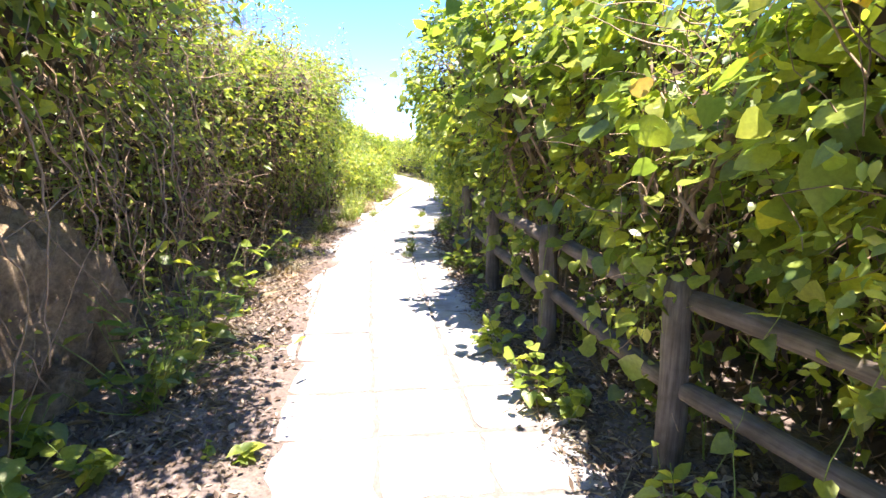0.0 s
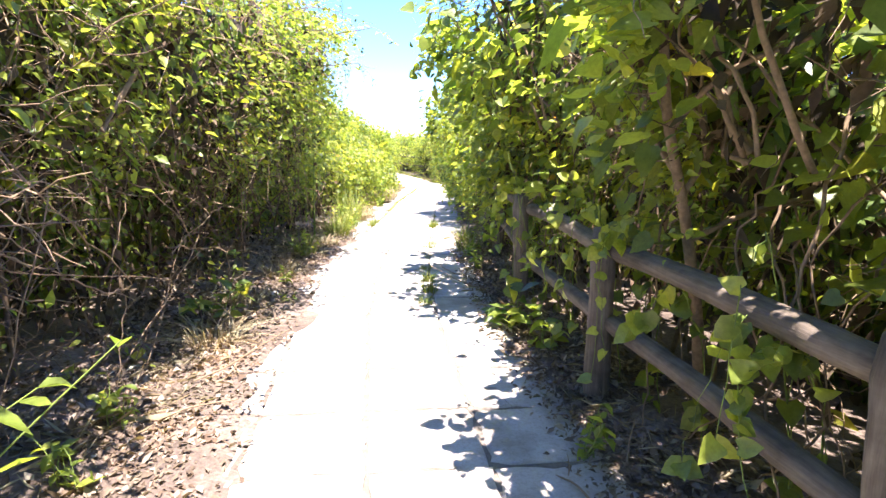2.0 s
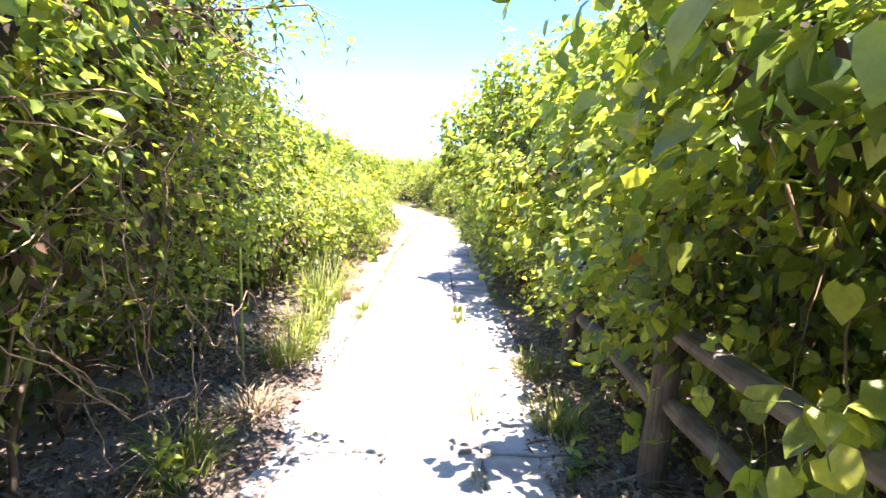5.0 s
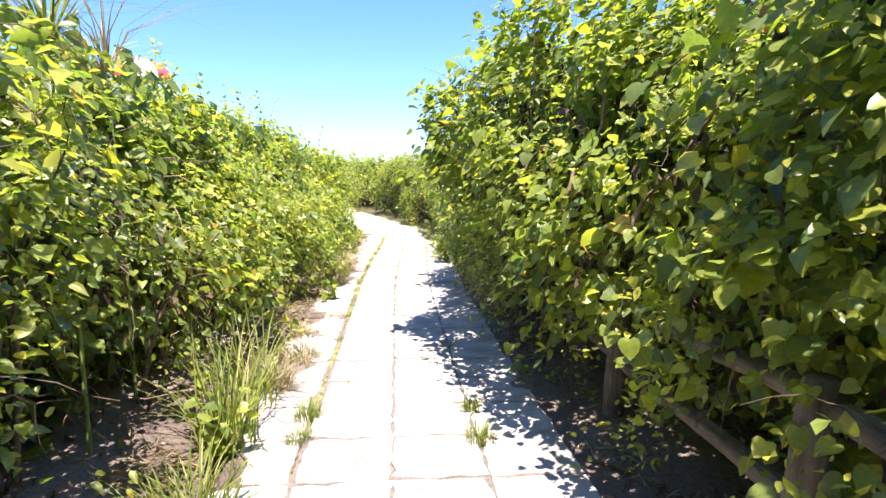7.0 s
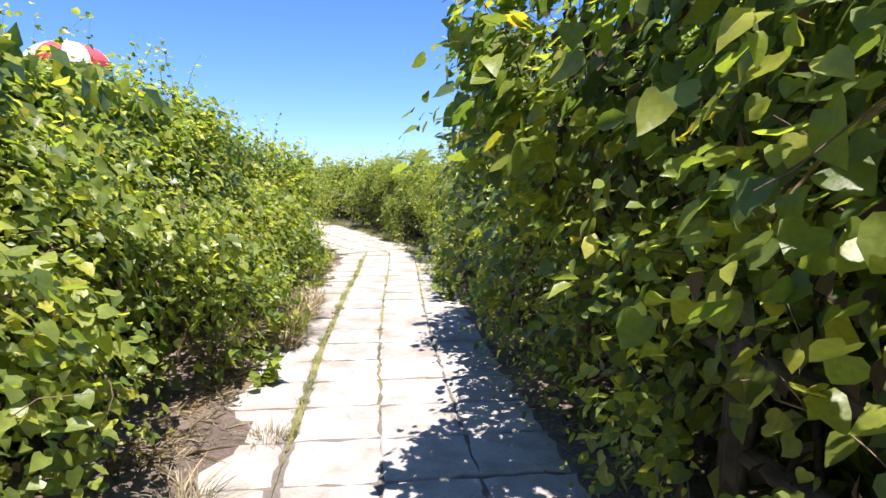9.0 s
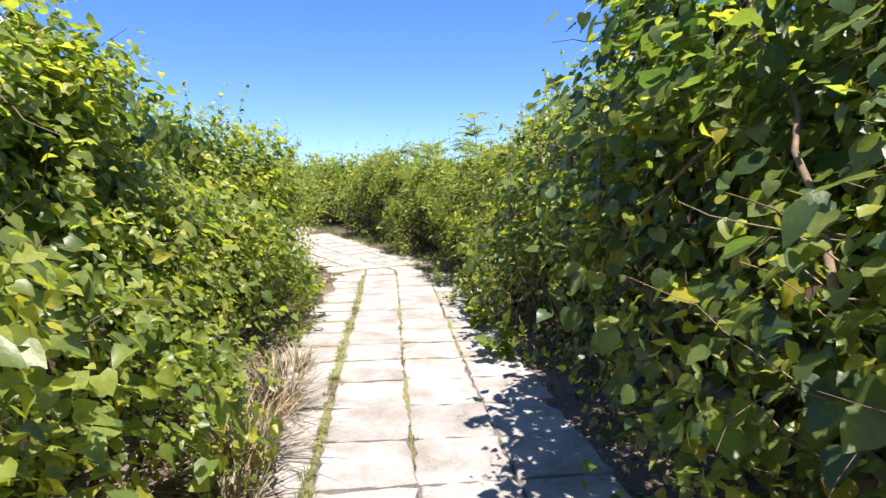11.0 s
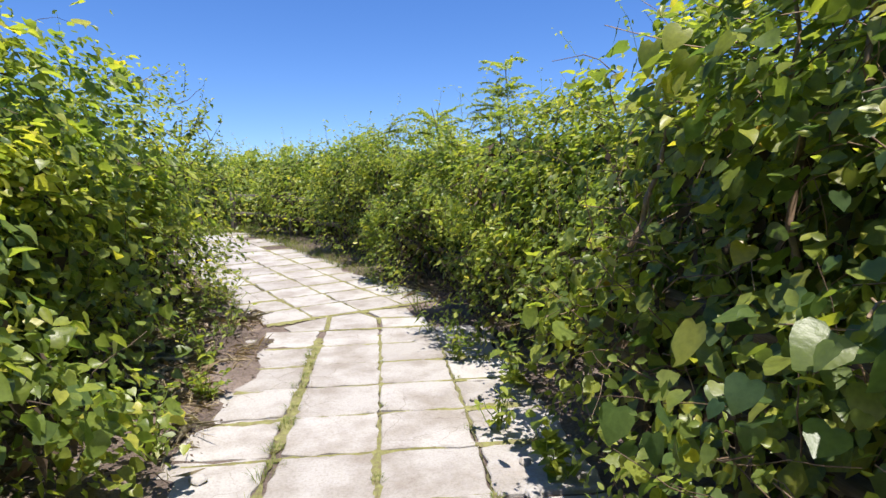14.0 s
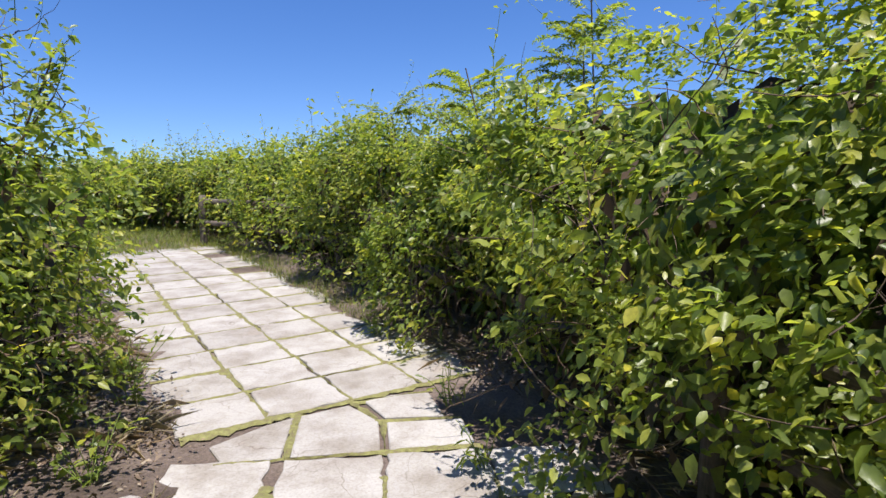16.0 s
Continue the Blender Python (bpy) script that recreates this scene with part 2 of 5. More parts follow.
class Line:
    """A ground line with points and side vectors by its length; side: +1 when the path lies towards -x of it."""
    def __init__(self, pts, side):
        p = np.array(pts, float)
        d = np.r_[0, np.cumsum(np.hypot(*np.diff(p, axis=0).T))]
        self.length, self.side = d[-1], side
        self.s = np.linspace(0, d[-1], 400)
        self.x, self.y = np.interp(self.s, d, p[:, 0]), np.interp(self.s, d, p[:, 1])
        k = np.ones(31) / 31
        for c in ("x", "y"):
            v = self.x if c == "x" else self.y
            w = np.convolve(np.pad(v, 15, mode="reflect", reflect_type="odd"), k, "valid")
            if c == "x":
                self.x = w
            else:
                self.y = w
        self.tx, self.ty = np.gradient(self.x), np.gradient(self.y)
        h = np.hypot(self.tx, self.ty)
        self.tx, self.ty = self.tx / h, self.ty / h

    def at(self, s):
        x, y = np.interp(s, self.s, self.x), np.interp(s, self.s, self.y)
        tx, ty = np.interp(s, self.s, self.tx), np.interp(s, self.s, self.ty)
        return x, y, -ty * self.side, tx * self.side     # place, and the way towards the path

    def of_y(self, y):
        return float(np.interp(y, self.y, self.s))


RIGHT = Line([(1.95, -6), (1.5, 0), (1.15, 3), (0.78, 5.5), (0.5, 8), (0.28, 10.5), (0.1, 13), (0.0, 15), (-0.03, 18), (-0.02, 21), (-0.06, 24), (-0.38, 26.3), (-0.95, 28), (-1.85, 30), (-3.4, 33), (-6.0, 36), (-10, 38.5), (-15, 40)], 1)
LEFT = Line([(-2.35, -6), (-2.3, 0), (-2.2, 4), (-2.15, 7), (-2.15, 10), (-1.98, 14), (-1.9, 18), (-1.93, 22), (-2.02, 24.3), (-2.6, 26.2), (-3.45, 28.2), (-4.6, 30.5), (-7.2, 33.0), (-11, 35), (-15, 36)], -1)


def wave(p, scale, seed):
    """Smooth noise in -1..1 at points p (n x 3)."""
    g = np.random.default_rng(seed)
    out = np.zeros(len(p))
    for i in range(9):
        k = g.normal(size=3)
        k *= (0.6 + 0.9 * g.random()) / np.linalg.norm(k) * 2 * math.pi / scale
        out += np.sin(p @ k + g.random() * 6.28)
    return out / 3.2


# ---- mesh makers ----
def mesh_of(name, verts, faces_flat, sizes, material, smooth_shade=False):
    me = bpy.data.meshes.new(name)
    nv, nl, nf = len(verts), len(faces_flat), len(sizes)
    me.vertices.add(nv)
    me.vertices.foreach_set("co", np.ascontiguousarray(verts, np.float32).ravel())
    me.loops.add(nl)
    me.loops.foreach_set("vertex_index", np.ascontiguousarray(faces_flat, np.int32))
    me.polygons.add(nf)
    starts = np.r_[0, np.cumsum(sizes)[:-1]].astype(np.int32)
    me.polygons.foreach_set("loop_start", starts)
    me.polygons.foreach_set("loop_total", np.asarray(sizes, np.int32))
    if smooth_shade:
        me.polygons.foreach_set("use_smooth", np.ones(nf, bool))
    me.update(calc_edges=True)
    me.materials.append(material)
    return me


def child(ob, parent, label=""):
    ob.parent = parent
    if label:
        ob["label"] = label
    return ob


def part_mesh(name, me, parent, label=""):
    return child(new(name, me), parent, label)


def part(name, bm, material, parent, label=""):
    me = bpy.data.meshes.new(name)
    bm.to_mesh(me)
    bm.free()
    me.materials.append(material)
    return child(new(name, me), parent, label)


HEART = (np.array([(0, 0, 0), (-.34, -.12, .05), (-.52, .22, .11), (-.34, .62, .05), (0, 1.02, -.12), (.34, .62, .05), (.52, .22, .11), (.34, -.12, .05), (0, .42, -.01)]),
         [(0, 8, 2, 1), (8, 4, 3, 2), (0, 7, 6, 8), (8, 6, 5, 4)])
def round_heart():
    """A rounder heart blade with a smooth outline and a ribbed middle."""
    rib = [(0, 0.0), (0, 0.22), (0, 0.55), (0, 1.04)]
    v = [(x, y, -0.09 * (y - 0.2) ** 2) for x, y in rib]
    right, left = [], []
    for x, y in ((0.20, -0.11), (0.43, -0.03), (0.52, 0.25), (0.39, 0.60), (0.15, 0.88)):
        z = 0.20 * x - 0.16 * (y - 0.2) ** 2 - 0.22 * x * x
        right.append(len(v))
        v.append((x, y, z))
        left.append(len(v))
        v.append((-x, y, z))
    f = []
    for s, flip in ((right, False), (left, True)):
        for q in ((0, s[0], s[1], 1), (1, s[1], s[2]), (1, s[2], s[3], 2), (2, s[3], s[4], 3)):
            f.append(q[::-1] if flip else q)
    return np.array(v), f


FINE_HEART = round_heart()
OVATE = (np.array([(0, 0, 0), (-.25, .28, .08), (-.23, .62, .05), (0, 1, -.10), (.23, .62, .05), (.25, .28, .08), (0, .45, 0)]),
         [(0, 6, 2, 1), (6, 3, 2), (0, 5, 4, 6), (6, 4, 3)])
LANCE = (np.array([(0, 0, 0), (-.12, .3, .04), (-.11, .65, .02), (0, 1, -.12), (.11, .65, .02), (.12, .3, .04), (0, .45, -.01)]),
         [(0, 6, 2, 1), (6, 3, 2), (0, 5, 4, 6), (6, 4, 3)])
SIMPLE = (np.array([(0, 0, 0), (-.30, .45, .08), (0, 1, -.06), (.30, .45, .08)]), [(0, 2, 1), (0, 3, 2)])
CURLED = (np.array([(0, 0, 0), (-.26, .4, .18), (0, 1, .12), (.28, .5, .15)]), [(0, 2, 1), (0, 3, 2)])


def unit(v):
    return v / np.maximum(np.linalg.norm(v, axis=1, keepdims=True), 1e-6)


def leaves_mesh(name, pos, normal, tip, size, template, material, bend=0.35):
    """One mesh of many leaf blades: place, blade normal, tip direction and length of each."""
    tv, tf = template
    n, k = len(pos), len(tv)
    normal = unit(normal)
    tip = unit(tip - normal * np.sum(tip * normal, axis=1, keepdims=True))
    side = np.cross(tip, normal)
    curl = rng.normal(0, bend, (n, 1))
    wide = rng.uniform(0.82, 1.15, (n, 1))
    lx, ly = tv[None, :, 0] * wide, np.repeat(tv[None, :, 1], n, 0)
    lz = tv[None, :, 2] * rng.uniform(0.4, 2.2, (n, 1)) - curl * 0.5 * ly * ly + rng.normal(0, 0.035, (n, k))
    v = pos[:, None, :] + size[:, None, None] * (lx[..., None] * side[:, None] + ly[..., None] * tip[:, None] + lz[..., None] * normal[:, None])
    flat = np.concatenate([np.array(f) for f in tf])
    faces = (np.arange(n)[:, None] * k + flat[None]).ravel()
    sizes = np.tile([len(f) for f in tf], n)
    return mesh_of(name, v.reshape(-1, 3), faces, sizes, material, True)


def tubes_mesh(name, lines, radii, material, sides=4):
    """One mesh of thin tapered tubes. lines: n x m x 3."""
    lines = np.asarray(lines, float)
    n, m, _ = lines.shape
    d = unit(np.gradient(lines, axis=1).reshape(-1, 3)).reshape(n, m, 3)
    ref = np.where(np.abs(d[..., 2:3]) < 0.8, np.array([0, 0, 1.0]), np.array([1.0, 0, 0]))
    a = unit(np.cross(d, ref).reshape(-1, 3)).reshape(n, m, 3)
    b = np.cross(d, a)
    taper = np.linspace(1, 0.45, m)[None, :, None, None]
    ang = np.arange(sides) * 2 * math.pi / sides
    ring = (np.cos(ang)[None, None, :, None] * a[:, :, None] + np.sin(ang)[None, None, :, None] * b[:, :, None]) * np.asarray(radii)[:, None, None, None] * taper
    v = (lines[:, :, None] + ring).reshape(-1, 3)
    q = []
    for i in range(m - 1):
        for j in range(sides):
            j2 = (j + 1) % sides
            q.append((i * sides + j, i * sides + j2, (i + 1) * sides + j2, (i + 1) * sides + j))
    flat = np.array(q).ravel()
    faces = (np.arange(n)[:, None] * (m * sides) + flat[None]).ravel()
    return mesh_of(name, v, faces, np.full(n * len(q), 4), material, True)


def wander(start, way, length, steps=6, wob=0.15, sag=0.0):
    """Wobbly lines from start points along ways."""
    n = len(start)
    pts = [start]
    d = unit(way)
    for i in range(1, steps):
        d = unit(d + rng.normal(0, wob, (n, 3)) + np.array([0, 0, -sag]))
        pts.append(pts[-1] + d * (length[:, None] / (steps - 1)))
    return np.stack(pts, 1)


# ---- ground ----
def ground():
    def axis(a, b, step, far):
        mid = np.arange(a, b + 1e-6, step)
        out = np.array([1, 2.5, 5, 9, 15, 25, 45, 80, 150, 300, 600])
        return np.r_[(a - out)[::-1], mid, b + out] if far else mid
    xs, ys = axis(-13, 5, 0.16, True), axis(-7, 40, 0.2, True)
    X, Y = np.meshgrid(xs, ys)
    p = np.c_[X.ravel(), Y.ravel(), np.zeros(X.size)]
    z = terrain(p[:, 0], p[:, 1])
    off = p[:, 0] - centre(p[:, 1])
    bo = (p[:, 0] * math.cos(BEND) + p[:, 1] * math.sin(BEND)) - 10.86
    d = np.where(p[:, 1] < 25.3, np.abs(off), np.abs(bo))
    near = (np.abs(p[:, 0]) < 14) & (p[:, 1] > -8) & (p[:, 1] < 41)
    edge = d + 0.16 * wave(p, 1.1, 21) + 0.07 * wave(p, 0.45, 22) - np.where(p[:, 0] < centre(p[:, 1]), 0.0, 0.12)
    early = smooth(13, 9, p[:, 1])
    bank = smooth(0.95, 1.7, d) * 0.05 + early * 0.032 * np.where(p[:, 0] < centre(p[:, 1]), smooth(0.42, 0.70, edge), smooth(0.85, 1.15, edge)) + (1 - early) * 0.026 * smooth(0.92, 1.15, edge)
    z = z + np.where(near, bank + smooth(0.8, 1.3, d) * 0.018 * wave(p, 0.7, 3) - 0.022, -0.1)
    p[:, 2] = z
    nx, ny = len(xs), len(ys)
    i, j = np.meshgrid(np.arange(nx - 1), np.arange(ny - 1))
    a = (j * nx + i).ravel()
    f = np.c_[a, a + 1, a + nx + 1, a + nx].ravel()
    me = mesh_of("ground", p, f, np.full(len(a), 4), M_SOIL, True)
    return tagged(new("ground", me), "dry brown soil strewn with dead leaves", "ground", kind="structure")


ground()


# ---- fence of round timber ----
FENCE = [(1.62, 0.75), (1.05, 2.43), (0.76, 3.98), (0.5, 5.6), (0.34, 7.45), (0.33, 9.36), (0.36, 11.2), (0.42, 13.0), (0.46, 14.9), (0.49, 16.8), (0.52, 18.7), (0.54, 20.5), (0.53, 22.3), (0.55, 24.2), (0.36, 26.3), (-0.32, 28.2), (-1.2, 30.05), (-2.35, 31.75), (-3.85, 33.35)]


def log(name, a, b, r, parent, sides=16, rings=14, label=""):
    """A slightly crooked round log from a to b with domed ends and checks."""
    a, b = Vector(a), Vector(b)
    L = (b - a).length
    v, f = [], []
    ph = rng.random(4) * 6.28
    for i in range(rings + 1):
        t = i / rings
        rr = r * (1.0 + 0.05 * math.sin(t * 7 + ph[0]) + 0.02 * math.sin(t * 23 + ph[1]))
        if i in (0, rings):
            rr *= 0.86
        ox, oy = 0.012 * math.sin(t * 4 + ph[2]), 0.012 * math.sin(t * 5 + ph[3])
        for k in range(sides):
            an = 2 * math.pi * k / sides
            notch = 0.90 if (k == 3 and 0.08 < t < 0.9) or (k == 9 and t > 0.4) else 1
            w = rr * notch * (1 + 0.015 * math.sin(5 * an + ph[1] + t * 3))
            v.append((ox + w * math.cos(an), oy + w * math.sin(an), t * L))
    for i in range(rings):
        for k in range(sides):
            k2 = (k + 1) % sides
            f.append((i * sides + k, i * sides + k2, (i + 1) * sides + k2, (i + 1) * sides + k))
    for base, z, flip in ((0, -0.006, True), (rings * sides, L + 0.006, False)):
        c = len(v)
        v.append((0, 0, z))
        for k in range(sides):
            t3 = (base + k, base + (k + 1) % sides, c)
            f.append(t3[::-1] if flip else t3)
    me = bpy.data.meshes.new(name)
    me.from_pydata(v, [], f)
    for p in me.polygons:
        p.use_smooth = True
    me.materials.append(M_WOOD)
    ob = new(name, me)
    ob.parent = parent
    ob.matrix_basis = Matrix.Translation(a) @ (b - a).to_track_quat("Z", "Y").to_matrix().to_4x4()
    if label:
        ob["label"] = label
    return ob


def fence():
    f = tagged(new("fence"), "weathered grey-brown round-log fence overgrown by shrubs", "fence")
    tops = []
    for i, (x, y) in enumerate(FENCE):
        z = float(terrain(x, y))
        lean = rng.normal(0, 0.012, 2)
        log("post", (x, y, z - 0.15), (x + lean[0], y + lean[1], z + 0.93), 0.066, f, rings=10)
        tops.append((x, y, z))
    for (x0, y0, z0), (x1, y1, z1) in zip(tops, tops[1:]):
        d = Vector((x1 - x0, y1 - y0, 0)).normalized()
        side = Vector((d.y, -d.x, 0)) * 0.035
        for h, r in ((0.83, 0.050), (0.43, 0.048)):
            a = Vector((x0, y0, z0 + h)) + side + d * 0.02
            b = Vector((x1, y1, z1 + h + float(rng.normal(0, 0.012)))) + side - d * 0.02
            log("rail", a, b, r, f)
    return f


fence()


# ---- hedge shrubs ----
def hedge_height(line, y):
    if line is RIGHT:
        return np.interp(y, [-6, 0, 6, 9, 12, 14, 16, 17.3, 18.4, 19.4, 20.5, 21.7, 22.6, 23.5, 25, 27, 29, 33, 40], [2.7, 2.5, 2.85, 2.95, 2.95, 3.3, 2.85, 2.9, 3.1, 2.8, 2.65, 2.35, 2.1, 2.05, 2.1, 2.1, 2.0, 1.85, 1.7])
    return np.interp(y, [-6, 0, 6, 10, 11.5, 13, 16, 20, 22.5, 24, 25.5, 26.3, 28, 33, 40], [3.3, 3.3, 3.1, 3.2, 3.0, 2.95, 2.75, 2.55, 2.38, 2.3, 2.4, 1.8, 1.4, 1.45, 1.7])


def hedge_lean(line, y):
    if line is RIGHT:
        return np.interp(y, [-6, 1.5, 3.5, 6, 9, 11, 13, 14.2, 15, 16.5, 17.6, 18.4, 19.2, 21.3, 22.2, 24, 30], [0.3, 0.42, 0.42, 0.38, 0.45, 0.42, 0.34, 0.55, 0.85, 0.33, 0.42, 0.42, 0.15, 0.05, 0.12, 0.15, 0.1])
    return np.interp(y, [-6, 1.2, 3.4, 4.5, 6, 9.5, 11, 13, 21.5, 23, 24.4, 25.6, 26.4, 30], [0.3, 0.25, 0.25, 0.4, 0.6, 0.55, 0.2, -0.3, -0.3, -0.02, 0.15, 0.42, -0.2, -0.35])


def hedge_top_lean(line, y):
    if line is RIGHT:
        return np.interp(y, [2, 3.6, 4.6, 7.3, 8.5, 9.6], [0.2, 0.25, 0.66, 0.62, 0.5, 0.0])
    return np.interp(y, [2.4, 3.2, 4.2, 6, 8, 9, 10, 10.8, 11.6], [1.55, 1.15, 0.4, 0.35, 0.45, 0.65, 0.6, 0.25, 0.0])


def hedge_recede(line, y):
    if line is RIGHT:
        return np.interp(y, [3.0, 4.2, 9.3, 10.6, 12.2, 13.2, 15.6, 16.3, 17.2, 17.8, 18.5, 19.3, 23.5, 25], [0.1, 0.0, 0.0, 0.35, 0.35, 0.0, 0.0, 0.25, 0.25, 0.0, 0.0, 0.28, 0.32, 0.05])
    return np.interp(y, [10, 13, 22, 23], [0.0, 0.15, 0.15, 0.0])


def envelope(line, s, a, depth):
    """Places on the hedge's skin by length s and arc a (0 foot, 1 crest behind), depth metres inside, and outward ways."""
    x, y, px, py = line.at(s)
    H, lean = hedge_height(line, y) + 0.2 * wave(np.c_[x, y, x * 0], 2.4, 51), hedge_lean(line, y)
    W = 2.1
    sa, ca = np.sin(a * math.pi / 2), np.cos(a * math.pi / 2)
    z = H * sa ** 0.72
    out = lean * smooth(0.1, 1.7, z) - W * (1 - ca) ** np.interp(y, [10, 16, 22, 24], [2.1, 1.6, 1.6, 2.0]) + hedge_top_lean(line, y) * (smooth(1.1, 2.4, z) if line is RIGHT else smooth(1.3, 2.9, z)) - hedge_recede(line, y) * np.maximum(0, z - 1.35)
    lump = np.interp(y, [21, 24], [0.36, 0.48]) * wave(np.c_[x * 1.0, y, z * 1.2], 1.5, 5) + 0.15 * wave(np.c_[x, y, z], 0.5, 6)
    lump = np.clip(lump, -0.75, 0.27) - np.interp(y, [2, 8, 12, 40], [0.12, 0.12, 0.20, 0.20])
    # outward way of the skin: mostly towards the path low down, mostly up near the crest
    w_out, w_up = ca ** 0.7 + 0.05, sa ** 2.2
    nrm = np.c_[px * w_out, py * w_out, w_up]
    nrm = unit(nrm)
    sx = x + px * out
    sy = y + py * out
    p = np.c_[sx, sy, z] + nrm * (lump - depth)[:, None]
    p[:, 2] = np.maximum(p[:, 2], 0.03) + terrain(sx * 0 + x, sy)
    return p, nrm


def shrub(line, y0, y1, kind, label, category="shrub", group="hedge shrubs"):
    """One shrub of the hedge between y0 and y1: stems, bare twigs, crowns of leaves."""
    s0, s1 = line.of_y(y0), line.of_y(y1)
    L = s1 - s0
    mid = (s0 + s1) / 2
    bx, by, px, py = line.at(np.array([mid]))
    base = Vector((float(bx[0] - px[0] * 0.7), float(by[0] - py[0] * 0.7), float(terrain(bx[0], by[0]))))
    ob = tagged(new("shrub"), label, category, group)
    ob.location = base
    off = np.array(base)
    k = kind
    # leaves on clumps
    nc = int(L * k["clumps"])
    s = rng.uniform(s0 - 0.25, s1 + 0.25, nc)
    a = rng.random(nc) ** k.get("arc", 0.85)
    depth = rng.exponential(0.16, nc)
    cp, cn = envelope(line, s, a, depth)
    zrel = cp[:, 2] - terrain(cp[:, 0], cp[:, 1])
    gap = wave(cp, 0.8, 9)
    keep = (rng.random(nc) < k["low"] + (1 - k["low"]) * smooth(k["foot"] - 0.25, k["foot"] + 0.35, zrel)) & (gap > k.get("gap", -0.28))
    cp, cn = cp[keep], cn[keep]
    nl = k["per"]
    n = len(cp) * nl
    pos = np.repeat(cp, nl, 0) + rng.normal(0, k["spread"], (n, 3))
    nrm = np.repeat(cn, nl, 0)
    blade = nrm * k["face"] + np.array([0, 0, k["up"]]) + rng.normal(0, k["rand"], (n, 3))
    tip = nrm * 0.5 + np.array([0, 0, -k["hang"]]) + rng.normal(0, 0.55, (n, 3))
    size = k["size"] * np.clip(rng.lognormal(0, 0.32, n), 0.45, 1.8)
    pos[:, 2] = np.maximum(pos[:, 2], terrain(pos[:, 0], pos[:, 1]) + 0.02)
    part_mesh("crown", leaves_mesh("crown", pos - off, blade, tip, size, k["template"], k["material"]), ob)
    # a second, smaller-leaved growth mixed in
    n2 = int(L * k.get("mix", 0))
    if n2:
        s2, a2 = rng.uniform(s0, s1, n2), rng.random(n2)
        c2, m2 = envelope(line, s2, a2, rng.uniform(-0.06, 0.15, n2))
        ok2 = wave(c2, 1.3, 31) > -0.1
        c2, m2 = c2[ok2].repeat(11, 0), m2[ok2].repeat(11, 0)
        c2 = c2 + rng.normal(0, 0.08, c2.shape)
        c2[:, 2] = np.maximum(c2[:, 2], terrain(c2[:, 0], c2[:, 1]) + 0.05)
        part_mesh("creeper_growth", leaves_mesh("creeper_growth", c2 - off, m2 * 0.5 + np.array([0, 0, 0.8]) + rng.normal(0, 0.6, c2.shape), m2 * 0.4 + rng.normal(0, 0.8, c2.shape), 0.042 * rng.lognormal(0, 0.3, len(c2)), OVATE, M_LEAF_LIGHT), ob, "small bright leaves of a creeper")["kind"] = "stuff"
    # inner foliage, coarse; the deeper green puts shade into its colour
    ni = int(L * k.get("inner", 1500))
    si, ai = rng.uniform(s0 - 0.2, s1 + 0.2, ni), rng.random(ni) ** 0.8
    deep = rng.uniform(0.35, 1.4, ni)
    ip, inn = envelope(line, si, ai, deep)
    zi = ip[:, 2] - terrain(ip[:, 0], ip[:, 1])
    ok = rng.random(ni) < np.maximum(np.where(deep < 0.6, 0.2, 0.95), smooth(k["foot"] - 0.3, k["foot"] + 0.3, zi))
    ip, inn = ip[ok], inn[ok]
    part_mesh("inner_foliage", leaves_mesh("inner_foliage", ip - off, inn + rng.normal(0, 0.5, ip.shape), np.array([0, 0, -1.0]) + rng.normal(0, 0.6, ip.shape), rng.uniform(0.09, 0.16, len(ip)), SIMPLE, M_LEAF_DEEP), ob, "leaves inside the shrub, coloured deeper green for shade")
    # the far side of the shrub, its shade painted as a deeper leaf green
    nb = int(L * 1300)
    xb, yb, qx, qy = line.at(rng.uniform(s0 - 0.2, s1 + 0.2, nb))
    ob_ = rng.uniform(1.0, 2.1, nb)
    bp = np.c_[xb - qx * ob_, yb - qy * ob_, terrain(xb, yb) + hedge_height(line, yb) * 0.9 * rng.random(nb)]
    part_mesh("far_side_foliage", leaves_mesh("far_side_foliage", bp - off, rng.normal(0, 0.6, bp.shape) + np.c_[qx, qy, qx * 0], np.array([0, 0, -1.0]) + rng.normal(0, 0.6, bp.shape), rng.uniform(0.13, 0.24, nb), SIMPLE, M_LEAF_DEEP), ob, "leaves on the far side, coloured deeper green for shade")
    # dead brown leaves and thatch low inside, the hedge's inner shade in their colour
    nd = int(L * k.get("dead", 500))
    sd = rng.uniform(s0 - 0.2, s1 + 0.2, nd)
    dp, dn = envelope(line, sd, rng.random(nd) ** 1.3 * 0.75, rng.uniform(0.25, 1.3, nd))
    tagged(part_mesh("dead_leaves", leaves_mesh("dead_leaves", dp - off, dn + rng.normal(0, 0.6, dp.shape), np.array([0, 0, -1.2]) + rng.normal(0, 0.5, dp.shape), rng.uniform(0.05, 0.13, nd), CURLED, M_THATCH_SHADED), ob, "withered brown leaves caught low inside, darkened for the shade there"), kind="stuff")
    # twigs
    nt = int(L * k["twigs"])
    st, at = rng.uniform(s0, s1, nt), rng.random(nt) ** 1.3 * 0.85
    tp, tn = envelope(line, st, at, rng.uniform(k.get("twig_out", 0.05), 0.4, nt))
    way = rng.normal(0, 0.6, (nt, 3)) + tn * 0.3 + np.array([0, 0, 0.35])
